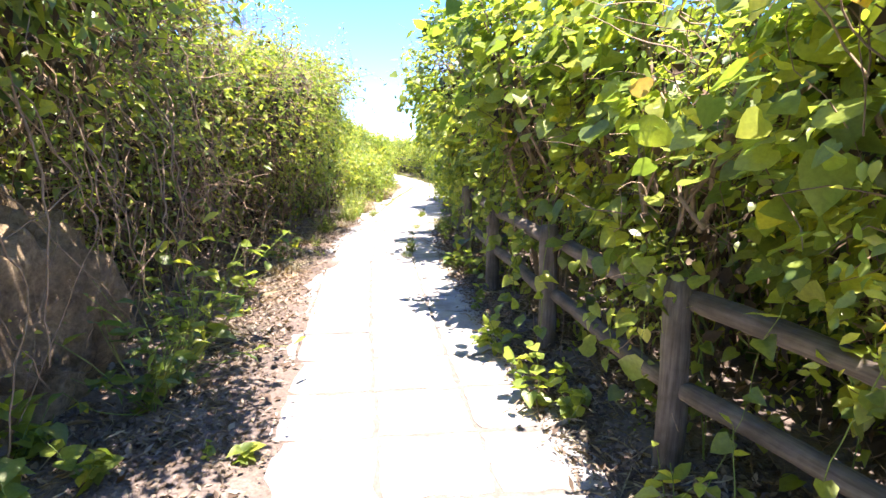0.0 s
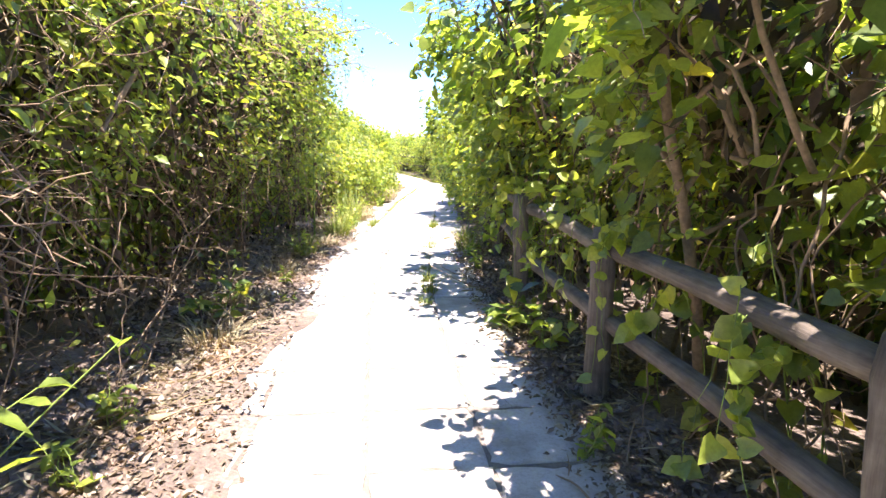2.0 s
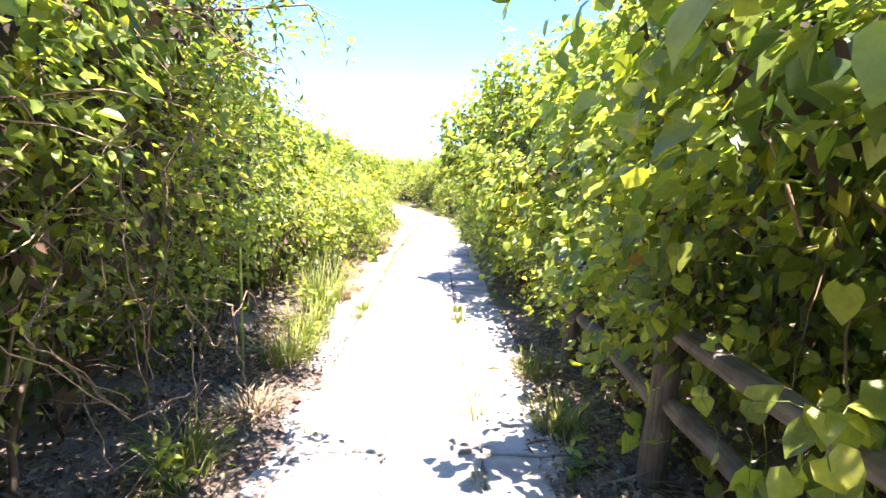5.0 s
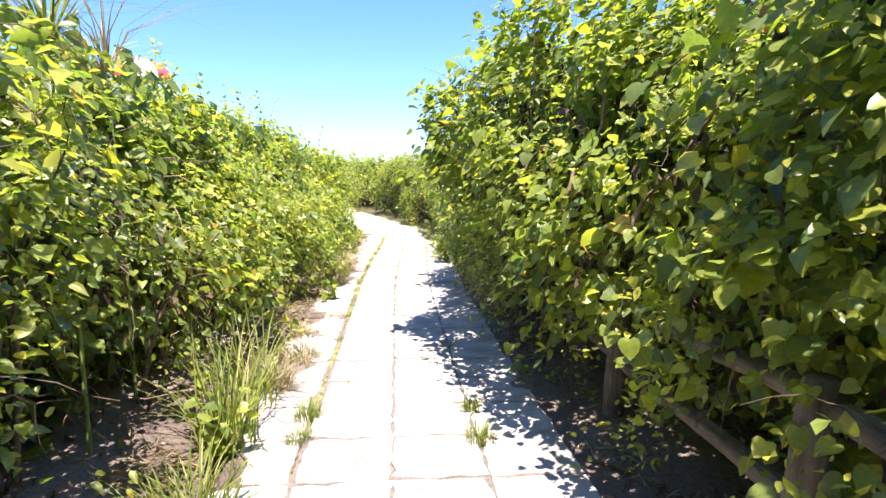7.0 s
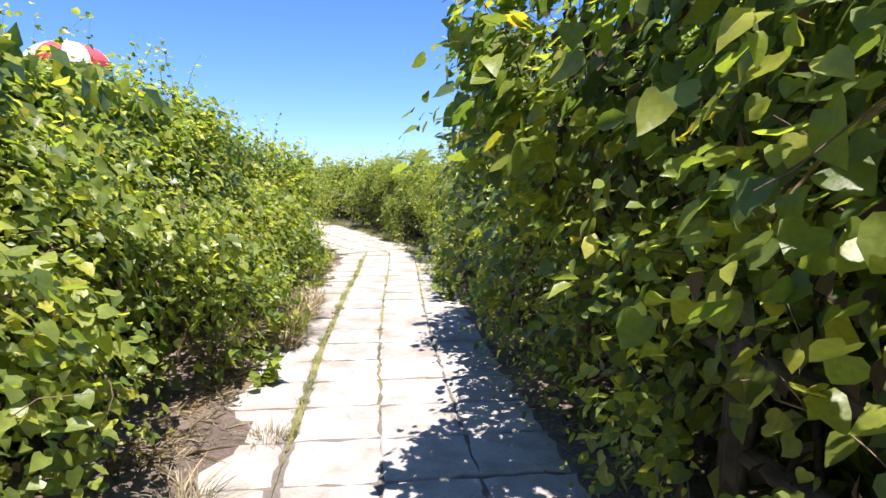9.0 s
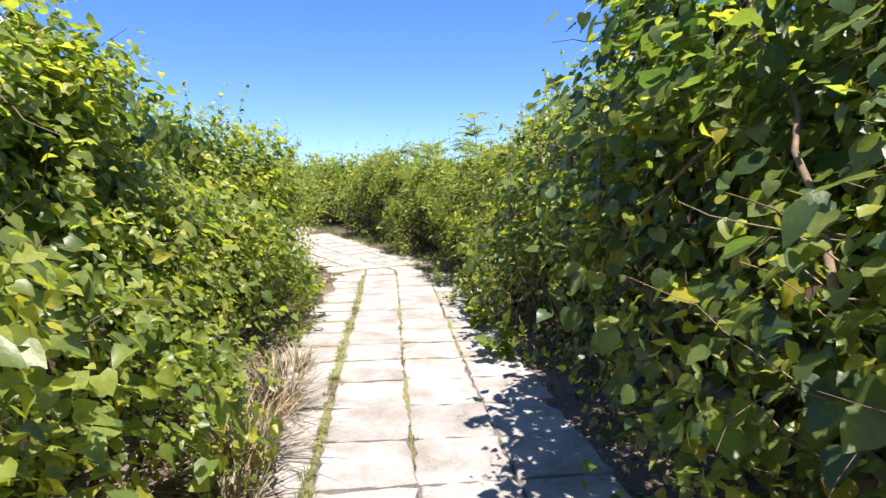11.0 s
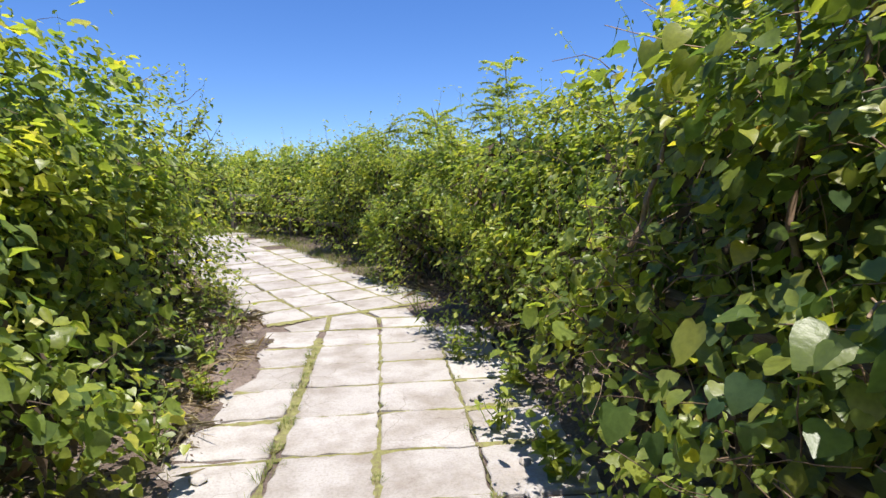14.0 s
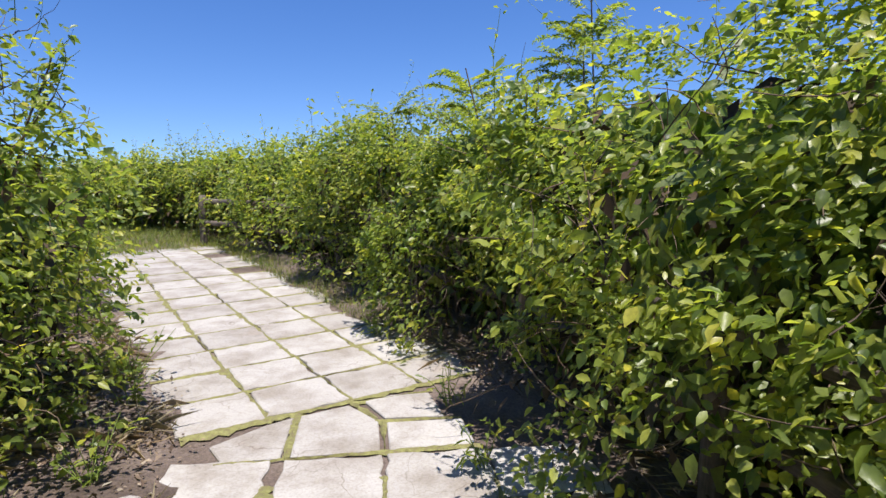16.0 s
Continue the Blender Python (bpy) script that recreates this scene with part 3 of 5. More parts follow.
    tagged(part_mesh("brushwood", tubes_mesh("brushwood", wander(tp - off, way, rng.uniform(0.2, 0.5, nt), 6, 0.28, 0.06), rng.uniform(0.002, 0.0045, nt), k.get("twig", M_TWIG), 3), ob, "bare brown twigs"), kind="stuff")
    # main stems from the ground
    nm = max(3, int(L * 3))
    sm = rng.uniform(s0, s1, nm)
    mx, my, qx, qy = line.at(sm)
    back = rng.uniform(0.35, 1.0, nm) + 0.45 * smooth(10, 13, my)
    st0 = np.c_[mx - qx * back, my - qy * back, terrain(mx, my) - 0.05]
    way = np.c_[qx * 0.1, qy * 0.1, np.ones(nm)] + rng.normal(0, 0.12, (nm, 3))
    lines = wander(st0 - off, way, rng.uniform(0.9, 1.5, nm), 8, 0.10)
    for i in range(nm):
        part_mesh("stem", tubes_mesh("stem", lines[i:i + 1], rng.uniform(0.010, 0.022, 1), M_TWIG, 6), ob)
    # pale branches near the skin
    for i in range(int(k.get("branches", 0) * L)):
        sb = np.array([rng.uniform(s0, s1)])
        c0, c1 = envelope(line, sb, np.array([0.22]), np.array([0.25]))[0], envelope(line, sb + rng.normal(0, 0.5, 1), np.array([0.62]), np.array([0.08]))[0]
        t = np.linspace(0, 1, 9)[:, None]
        ln = c0 * (1 - t) + c1 * t + np.cumsum(rng.normal(0, 0.03, (9, 3)), 0)
        part_mesh("branch", tubes_mesh("branch", (ln - off)[None], rng.uniform(0.007, 0.016, 1), M_VINE, 6), ob, "pale brown branch")
    # shoots that break the outline at the top
    nsh = int(L * k.get("shoots", 4))
    if nsh:
        ss, sa_ = rng.uniform(s0, s1, nsh), rng.uniform(0.5, 0.95, nsh)
        sp, sn = envelope(line, ss, sa_, np.full(nsh, 0.05))
        lines = wander(sp - off, sn * 0.4 + np.array([0, 0, 1.0]) + rng.normal(0, 0.3, (nsh, 3)), rng.uniform(0.25, 0.65, nsh), 6, 0.12)
        tagged(part_mesh("shoot_growth", tubes_mesh("shoot_growth", lines, rng.uniform(0.002, 0.004, nsh), M_GREENSTEM, 3), ob), kind="stuff")
        lp = lines[:, 1:].repeat(3, 1).reshape(-1, 3)
        m = len(lp)
        lp = lp + rng.normal(0, 0.02, (m, 3))
        part_mesh("shoot_leaves", leaves_mesh("shoot_leaves", lp, rng.normal(0, 0.5, (m, 3)) + np.array([0, 0, 1.0]), rng.normal(0, 1, (m, 3)), k["size"] * rng.uniform(0.5, 1.0, m), k["template"], M_LEAF_LIGHT), ob, "fresh light-green shoot leaves")
    return ob


BIG = dict(branches=7, inner=350, twig=M_VINE, gap=-0.16, mix=120, clumps=400, per=5, spread=0.10, size=0.08, dead=900, template=FINE_HEART, material=M_LEAF, face=0.6, up=0.9, rand=0.58, hang=0.85, foot=0.82, low=0.12, twigs=170, shoots=3)
MEDIUM = dict(mix=150, clumps=430, per=7, spread=0.09, size=0.060, template=FINE_HEART, material=M_LEAF, face=0.7, up=0.8, rand=0.55, hang=1.1, branches=2, foot=0.3, low=0.45, twigs=50, shoots=5)
DARK = dict(mix=130, clumps=460, per=6, spread=0.09, size=0.062, template=FINE_HEART, material=M_LEAF_DEEP, face=0.75, up=0.75, rand=0.55, hang=1.2, branches=1, foot=0.2, low=0.95, twigs=40, shoots=5)
SMALL = dict(clumps=480, per=11, spread=0.085, size=0.046, template=OVATE, material=M_LEAF, face=0.5, up=0.95, rand=0.6, hang=0.25, foot=0.3, low=0.4, twigs=80, shoots=6)
BRIGHT = dict(clumps=620, gap=-0.42, per=7, spread=0.085, size=0.056, mix=120, template=HEART, material=M_LEAF_LIGHT, face=0.75, up=0.9, rand=0.58, hang=0.45, foot=0.2, low=0.5, twigs=40, shoots=7)
SCRUB = dict(branches=4, inner=700, mix=110, dead=1300, clumps=330, per=7, spread=0.10, size=0.062, template=OVATE, material=M_LEAF_LIGHT, face=0.5, up=0.95, rand=0.6, hang=0.3, foot=1.05, low=0.14, twigs=520, twig_out=-0.08, twig=M_VINE, shoots=4, gap=-0.35)
FAR = dict(clumps=330, per=9, spread=0.11, size=0.068, template=SIMPLE, material=M_LEAF_LIGHT, face=0.5, up=0.95, rand=0.6, hang=0.2, foot=0.3, low=0.5, twigs=25, shoots=6)
LEAFY = dict(MEDIUM, size=0.058, mix=230, foot=0.2, low=0.8, gap=-0.15, twigs=190, twig=M_VINE, branches=2, shoots=8)
WHORL = dict(SMALL, material=M_LEAF_LIGHT, clumps=700, per=11, spread=0.06, size=0.048, face=0.75, hang=0.1, gap=-0.15, shoots=4, foot=0.05, low=0.9)

T_LEAFY = "full green shrub of broad heart-shaped leaves over the path edge"
T_BIG = "tall shrub with large heart-shaped green leaves behind the fence"
T_MED = "dense shrub with glossy heart-shaped leaves crowding the path edge"
T_DARK = "dark green shrub of heart-shaped leaves, its foot in shade"
T_SMALL = "leafy shrub with many small pointed green leaves"
T_BRIGHT = "sunlit light-green shrub of rounded leaves beside the path"
T_SCRUB = "tangled scrub with dry brown vines and sparse leaves"
T_FAR = "sunlit shrub at the bend of the path"

for y0, y1, k, t in [(-5, -2, dict(BIG, clumps=120), T_BIG), (-2, 0, dict(BIG, clumps=200), T_BIG), (0, 1.8, BIG, T_BIG), (1.8, 3.6, BIG, T_BIG), (3.6, 5.4, BIG, T_BIG), (5.4, 7.2, dict(BIG, size=0.08), T_BIG), (7.2, 9.2, dict(MEDIUM, foot=0.9, low=0.15), T_BIG), (9.2, 11.2, dict(MEDIUM, foot=0.6, low=0.3), T_MED),
                     # 19.2-21.2 wears the deep green in place of the overhang's shade
                     (11.2, 13.2, MEDIUM, T_MED), (13.2, 15.2, MEDIUM, T_MED), (15.2, 17.2, dict(DARK, branches=6, twigs=190, twig=M_VINE, gap=-0.15), T_DARK), (17.2, 19.2, DARK, T_DARK), (19.2, 21.2, dict(LEAFY, material=M_LEAF_DEEP), T_LEAFY), (21.2, 22.3, LEAFY, T_LEAFY), (22.3, 23.7, WHORL, T_SMALL), (23.7, 25.2, WHORL, T_SMALL), (25.2, 27.2, WHORL, T_SMALL), (27.2, 29.2, WHORL, T_SMALL), (29.2, 31.5, dict(FAR, foot=0.5, low=0.55), T_FAR), (31.5, 34, dict(FAR, foot=0.5, low=0.55), T_FAR), (34, 37, FAR, T_FAR), (37, 39.5, FAR, T_FAR)]:
    shrub(RIGHT, y0, y1, k, t)
for y0, y1, k, t in [(-5, -2, dict(SCRUB, clumps=90, dead=300, twigs=40), T_SCRUB), (-2, 0, dict(SCRUB, clumps=300), T_SCRUB), (0, 2, dict(SCRUB, clumps=340), T_SCRUB), (2, 4, dict(SCRUB, clumps=340), T_SCRUB), (4, 6, SCRUB, T_SCRUB), (6, 8, dict(SMALL, gap=0.0, foot=1.0, low=0.2, dead=1200, twigs=260, twig=M_VINE, inner=700), T_SCRUB), (8, 10, dict(SMALL, gap=-0.1, foot=0.7, low=0.25, dead=900, twigs=200, twig=M_VINE), T_SMALL), (10, 12, SMALL, T_SMALL), (12, 14, dict(BRIGHT, gap=-0.05, material=M_LEAF, foot=0.55, low=0.35, dead=900, twigs=120, twig=M_VINE), T_BRIGHT), (14, 16, BRIGHT, T_BRIGHT), (16, 18, BRIGHT, T_BRIGHT),
                     (18, 20, BRIGHT, T_BRIGHT), (20, 22, BRIGHT, T_BRIGHT), (22, 24, BRIGHT, T_BRIGHT), (24, 26, dict(SMALL, material=M_LEAF_LIGHT), T_SMALL), (26, 28.2, FAR, T_FAR), (28.2, 30.5, FAR, T_FAR), (30.5, 33, FAR, T_FAR), (33, 35.5, FAR, T_FAR)]:
    shrub(LEFT, y0, y1, k, t)


# ---- thicket that closes the place behind the hedges ----
def thicket(line, label, n):
    s = rng.uniform(line.of_y(-6), line.length, n)
    x, y, px, py = line.at(s)
    d = rng.uniform(1.9, 9.0, n)
    X, Y = x - px * d, y - py * d
    q = np.c_[X, Y, X * 0]
    z = terrain(X, Y) + (1.25 + 0.5 * wave(q, 2.6, 61) + 0.25 * wave(q, 0.9, 62)) * (0.25 + 0.75 * rng.random(n) ** 0.5)
    ok = np.hypot(X + 11.6, Y - 32.2) > 3.2
    pos = np.c_[X, Y, z][ok]
    m = len(pos)
    me = leaves_mesh("thicket", pos, rng.normal(0, 0.5, (m, 3)) + np.array([0, 0, 1.0]), rng.normal(0, 1, (m, 3)), rng.uniform(0.2, 0.42, m), SIMPLE, M_LEAF)
    return tagged(new("thicket", me), label, "scrub", kind="stuff")


thicket(RIGHT, "low green scrub spreading behind the fence shrubs", 18000)
thicket(LEFT, "low green scrub spreading behind the hedge", 18000)


# ---- leaf litter, weeds, grass ----
def litter(n, name, label, ys, bands, size, left_lo):
    y = rng.uniform(ys[0], ys[1], n)
    side = rng.random(n) < 0.55
    lo, hi = np.where(side, left_lo, bands[0]), bands[1]
    off = np.where(side, -1, 1) * (lo + (hi - lo) * rng.beta(2.0, 1.1, n))
    x = centre(y) + off
    b = y > 25.2
    x = np.where(b, x - (y - 25.2) * math.tan(BEND), x)
    z = terrain(x, y) + 0.008 + 0.010 * rng.random(n) + 0.05 * smooth(0.95, 1.7, np.abs(off))
    nr = rng.normal(0, 0.3, (n, 3)) + np.array([0, 0, 1.0])
    me = leaves_mesh(name, np.c_[x, y, z], nr, rng.normal(0, 1, (n, 3)), size * rng.lognormal(0, 0.3, n), CURLED, M_LITTER, 0.5)
    return tagged(new(name, me), label, "leaf litter", kind="stuff")


litter(48000, "leaf_litter", "brown dead leaves and twigs along both path edges", (-3, 12), (0.80, 1.85), 0.038, 0.45)
litter(30000, "leaf_litter", "trodden dead leaves and bark crumbs at the slab edges", (-1, 11.5), (0.85, 1.3), 0.026, 0.62)
litter(7000, "leaf_litter", "thin brown leaf litter along the path edges", (12, 30), (1.0, 1.5), 0.024, 0.90)
litter(5000, "leaf_litter", "dry brown leaves on the tan dirt near the bend", (22, 27.5), (1.08, 2.2), 0.034, 1.05)


STRAW = (np.array([(0, 0, 0), (-.016, .5, .02), (0, 1, -.03), (.016, .5, .02)]), [(0, 2, 1), (0, 3, 2)])


def straw(n, ys, lo, hi, sides, size, label):
    """Dry stalks lying criss-cross on the ground at the path edge."""
    y = rng.uniform(ys[0], ys[1], n)
    sg = np.where(rng.random(n) < sides, -1, 1)
    off = sg * (lo + (hi - lo) * rng.beta(2, 1.5, n))
    x = centre(np.minimum(y, 25.2)) + off - np.maximum(y - 25.2, 0) * math.tan(BEND)
    ok = wave(np.c_[x, y, x * 0], 1.2, 41) > -0.2
    x, y, off = x[ok], y[ok], off[ok]
    m = len(x)
    z = terrain(x, y) + 0.012 + 0.03 * rng.random(m) + 0.05 * smooth(0.95, 1.7, np.abs(off))
    nr = rng.normal(0, 0.25, (m, 3)) + np.array([0, 0, 1.0])
    me = leaves_mesh("dry_straw", np.c_[x, y, z], nr, rng.normal(0, 1, (m, 3)) * np.array([1, 1, 0.25]), size * rng.lognormal(0, 0.4, m), STRAW, M_STRAW, 0.4)
    return tagged(new("dry_straw", me), label, "dry grass", kind="stuff")


straw(9000, (-1, 12), 0.75, 1.5, 0.6, 0.09, "dry stalks and needles among the dead leaves")
straw(10000, (12, 27.5), 0.98, 1.5, 0.82, 0.11, "matted dry grass along the slab edge")
straw(9000, (22.0, 28.0), 1.05, 2.2, 1.0, 0.13, "dry stalks strewn on the tan dirt below the hedge")


# ---- slabs of the path ----
def slab_variants(w, l, count):
    out = []
    for i in range(count):
        v, f = [], []
        per = []
        m = 6
        cor = [(-w / 2, -l / 2), (w / 2, -l / 2), (w / 2, l / 2), (-w / 2, l / 2)]
        for c in range(4):
            (ax, ay), (bx, by) = cor[c], cor[(c + 1) % 4]
            for q in range(m):
                t = q / m
                j = 0.012 if q == 0 else 0.008
                per.append((ax + (bx - ax) * t + rng.normal(0, j), ay + (by - ay) * t + rng.normal(0, j)))
        n = len(per)
        for z, sc in ((-0.05, 1.0), (-0.006, 1.0), (0.0, 0.972)):
            v += [(x * sc, y * sc, z + (rng.normal(0, 0.0015) if z == 0 else 0)) for x, y in per]
        for r in range(2):
            f += [(r * n + k, r * n + (k + 1) % n, (r + 1) * n + (k + 1) % n, (r + 1) * n + k) for k in range(n)]
        f.append(tuple(2 * n + k for k in range(n)))
        me = bpy.data.meshes.new("slab")
        me.from_pydata(v, [], f)
        me.materials.append(M_SLAB)
        out.append(me)
    return out


path = tagged(new("pavement"), "footpath of pale square concrete slabs with grassy joints", "path", kind="structure")
CP, RP = 0.53, 0.515
variants = slab_variants(0.512, 0.492, 16)


def lay(x, y, turn, dz=0.0, scale=(1, 1)):
    ob = new("slab", variants[int(rng.integers(len(variants)))])
    ob.parent = path
    z = float(terrain(x, y))
    ahead = Vector((-math.sin(turn), math.cos(turn), 0))
    dzdy = float(terrain(x, y + 0.25) - terrain(x, y - 0.25)) / 0.5
    pitch = math.atan(dzdy * math.cos(turn))
    ob.matrix_basis = Matrix.LocRotScale((x, y, z + dz + float(rng.normal(0, 0.0035))), Euler((pitch + float(rng.normal(0, 0.004)), float(rng.normal(0, 0.006)), turn + float(rng.normal(0, 0.008)))), (scale[0], scale[1], 1))
    return ob


RP_NEAR = 0.5355
rows = [(20.4 - RP_NEAR * (i + 0.5), RP_NEAR / RP) for i in range(50)] + [(20.4 + RP * (i + 0.5), 1.0) for i in range(9)]
for y, stretch in rows:
    dx = float(centre(y + 0.3) - centre(y - 0.3)) / 0.6
    turn = -math.atan(dx)
    for c in (-1.5, -0.5, 0.5, 1.5):
        gap = -0.045 * float(smooth(11, 14, y)) if c == -1.5 else 0.0
        lay(float(centre(y)) + c * CP + gap, y + (0.02 if c == -1.5 else 0) + c * CP * math.sin(turn), turn, 0.0 if abs(c) < 1 else -0.006, (1, stretch))
for r in range(15):
    d = 23.42 + RP * 1.03 * (r + 0.5)
    for c in range(4):
        q = 9.80 + CP * (c + 0.5)
        if c == 3 and r > 6 and r % 3 == 0:
            continue
        p = BEND_AHEAD * (d - (q - 10.86) * 0.07) + BEND_SIDE * q
        lay(p.x, p.y, BEND - 0.035, 0.0 if c in (1, 2) else -0.005)


def joint_sand():
    """A thin bed of pale sand that shows in the slab joints."""
    y = np.arange(-6.5, 20.0, 0.25)
    v = np.concatenate([np.c_[centre(y) + o, y, terrain(centre(y), y) - 0.016] for o in (-1.06, 1.06)])
    n = len(y)
    f = np.array([(i, n + i, n + i + 1, i + 1) for i in range(n - 1)]).ravel()
    tagged(new("joint_sand", mesh_of("joint_sand", v, f, np.full(n - 1, 4), M_SAND)), "pale sand bed showing in the slab joints", "sand", kind="structure")


joint_sand()


def odd_slab(pts):
    """A cut slab of the wedge where the straight meets the bend."""
    n = len(pts)
    cx, cy = sum(p[0] for p in pts) / n, sum(p[1] for p in pts) / n
    v = []
    for z, sc in ((-0.05, 1.0), (-0.006, 1.0), (0.0, 0.965)):
        v += [((x - cx) * sc, (y - cy) * sc, z) for x, y in pts]
    f = [(r * n + k, r * n + (k + 1) % n, (r + 1) * n + (k + 1) % n, (r + 1) * n + k) for r in range(2) for k in range(n)]
    f.append(tuple(2 * n + k for k in range(n)))
    me = bpy.data.meshes.new("slab")
    me.from_pydata(v, [], f)
    me.materials.append(M_SLAB)
    ob = new("slab", me)
    ob.parent = path
    ob.location = (cx, cy, float(terrain(cx, cy)) - 0.002)


odd_slab([(-1.62, 25.08), (-1.32, 25.08), (-1.31, 25.58), (-1.45, 25.50), (-1.72, 25.26)])
odd_slab([(-1.27, 25.08), (-0.80, 25.08), (-0.80, 25.45), (-0.98, 25.72), (-1.27, 25.60)])
odd_slab([(-0.75, 25.08), (-0.28, 25.08), (-0.30, 25.40), (-0.75, 25.42)])
odd_slab([(-0.76, 25.49), (-0.40, 25.46), (-0.45, 25.84), (-0.70, 25.84), (-0.88, 25.76)])


# ---- moss and grass in the joints ----
def moss_strip(pts, w):
    """A ragged ribbon of moss along ground points."""
    pts = np.array(pts, float)
    d = unit(np.c_[np.gradient(pts[:, 0]), np.gradient(pts[:, 1]), np.zeros(len(pts))])
    s = np.c_[-d[:, 1], d[:, 0]]
    ph = rng.random(2) * 6.28
    slow = 0.75 + 0.45 * np.sin(np.arange(len(pts)) * 0.23 + ph[0]) + 0.3 * np.sin(np.arange(len(pts)) * 0.09 + ph[1])
    w = w * np.clip(slow, 0.15, 2)
    wa, wb = w * rng.uniform(0.25, 1.5, len(pts)), w * rng.uniform(0.25, 1.5, len(pts))
    z = terrain(pts[:, 0], pts[:, 1])
    zj = -0.002 + 0.005 * rng.random(len(pts))
    a = np.c_[pts + s * wa[:, None], z - 0.012]
    m = np.c_[pts, z + zj]
    b = np.c_[pts - s * wb[:, None], z - 0.012]
    return a, m, b


moss_v, moss_f = [], []


def add_moss(pts, w):
    a, m, b = moss_strip(pts, w)
    o, n = len(moss_v), len(a)
    for i in range(n):
        moss_v.extend((a[i], m[i], b[i]))
    for i in range(n - 1):
        k = o + 3 * i
        moss_f.extend(((k, k + 3, k + 4, k + 1), (k + 1, k + 4, k + 5, k + 2)))


def along(off, ya, yb, step=0.05):
    y = np.arange(ya, yb, step)
    return np.c_[centre(y) + off + rng.normal(0, 0.004, len(y)), y]


for ya, yb, w in ((12.5, 16, 0.018), (16, 20, 0.036), (20, 24.8, 0.075)):
    add_moss(along(-CP - 0.025, ya, yb), w)
for ya, yb, w in ((16.5, 19.0, 0.013), (19.0, 21.5, 0.028), (21.5, 24.8, 0.048)):
    add_moss(along(0, ya, yb), w)
add_moss(along(CP, 20.5, 24.8), 0.026)
yy = 20.4
while yy < 24.9:
    xs = np.arange(-1.0, 0.95, 0.05)
    add_moss(np.c_[centre(yy) + xs, np.full(len(xs), yy)], 0.015 if yy < 21.4 else 0.036)
    yy += RP
for c in (1, 2, 3):
    dd = np.arange(23.4, 31.2, 0.05)
    q = 9.80 + CP * c
    add_moss(np.c_[BEND_AHEAD.x * dd + BEND_SIDE.x * q, BEND_AHEAD.y * dd + BEND_SIDE.y * q], 0.042)
for ax, ay, bx, by in ((-1.295, 25.06, -1.285, 25.62), (-0.775, 25.06, -0.775, 25.47), (-0.82, 25.455, -0.30, 25.43), (-1.65, 25.06, -0.25, 25.06), (-0.80, 25.47, -0.97, 25.78), (-0.97, 25.75, -0.42, 25.88)):
    t = np.linspace(0, 1, max(4, int(math.hypot(bx - ax, by - ay) / 0.04)))
    add_moss(np.c_[ax + (bx - ax) * t, ay + (by - ay) * t + rng.normal(0, 0.005, len(t))], 0.032)
for r in range(16):
    d = 23.42 + RP * 1.03 * r
    qq = np.arange(9.82, 11.85, 0.05)
    add_moss(np.c_[BEND_AHEAD.x * (d - (qq - 10.86) * 0.07) + BEND_SIDE.x * qq, BEND_AHEAD.y * (d - (qq - 10.86) * 0.07) + BEND_SIDE.y * qq], 0.045 if r == 0 else 0.032)
me = bpy.data.meshes.new("joint_moss")
me.from_pydata([tuple(v) for v in moss_v], [], moss_f)
me.materials.append(M_MOSS)
tagged(new("joint_moss", me), "yellow-green moss filling the joints between slabs", "moss", kind="stuff")


def tuft_data(n, radius, h, lean=0.5):
    """Curved tapering blades round the origin: verts and faces."""
    ang = rng.random(n) * 6.283
    r = radius * np.sqrt(rng.random(n))
    base = np.c_[r * np.cos(ang), r * np.sin(ang), np.zeros(n)]
    a2 = ang + rng.normal(0, 0.7, n)
    out = np.c_[np.cos(a2), np.sin(a2), np.zeros(n)]
    side = np.c_[-np.sin(a2), np.cos(a2), np.zeros(n)]
    hh = h * rng.uniform(0.45, 1.15, n)
    ln = lean * rng.uniform(0.2, 1.4, n)
    w = np.clip(hh * 0.024, 0.0012, 0.005)
    rows = []
    for t, wt in ((0, 1.0), (0.4, 0.9), (0.75, 0.6), (1.0, 0.08)):
        c = base + out * (hh * ln * t * t)[:, None] + np.array([0, 0, 1.0]) * (hh * t * (1 - 0.35 * ln * t))[:, None]
        rows += [c - side * (w * wt)[:, None], c + side * (w * wt)[:, None]]
    v = np.stack(rows, 1)
    q = np.array([(0, 1, 3, 2), (2, 3, 5, 4), (4, 5, 7, 6)]).ravel()
    faces = (np.arange(n)[:, None] * 8 + q[None]).ravel()
    return v.reshape(-1, 3), faces, np.full(n * 3, 4)


def grass_tuft(x, y, n, radius, h, material, label, lean=0.5, name="grass_tuft", category="grass"):
    v, f, s = tuft_data(int(n * 1.8), radius, h, lean)
    ob = tagged(new(name, mesh_of(name, v, f, s, material)), label, category, group="grass tufts")
    ob.location = (x, y, float(terrain(x, y)) - 0.012)
    return ob


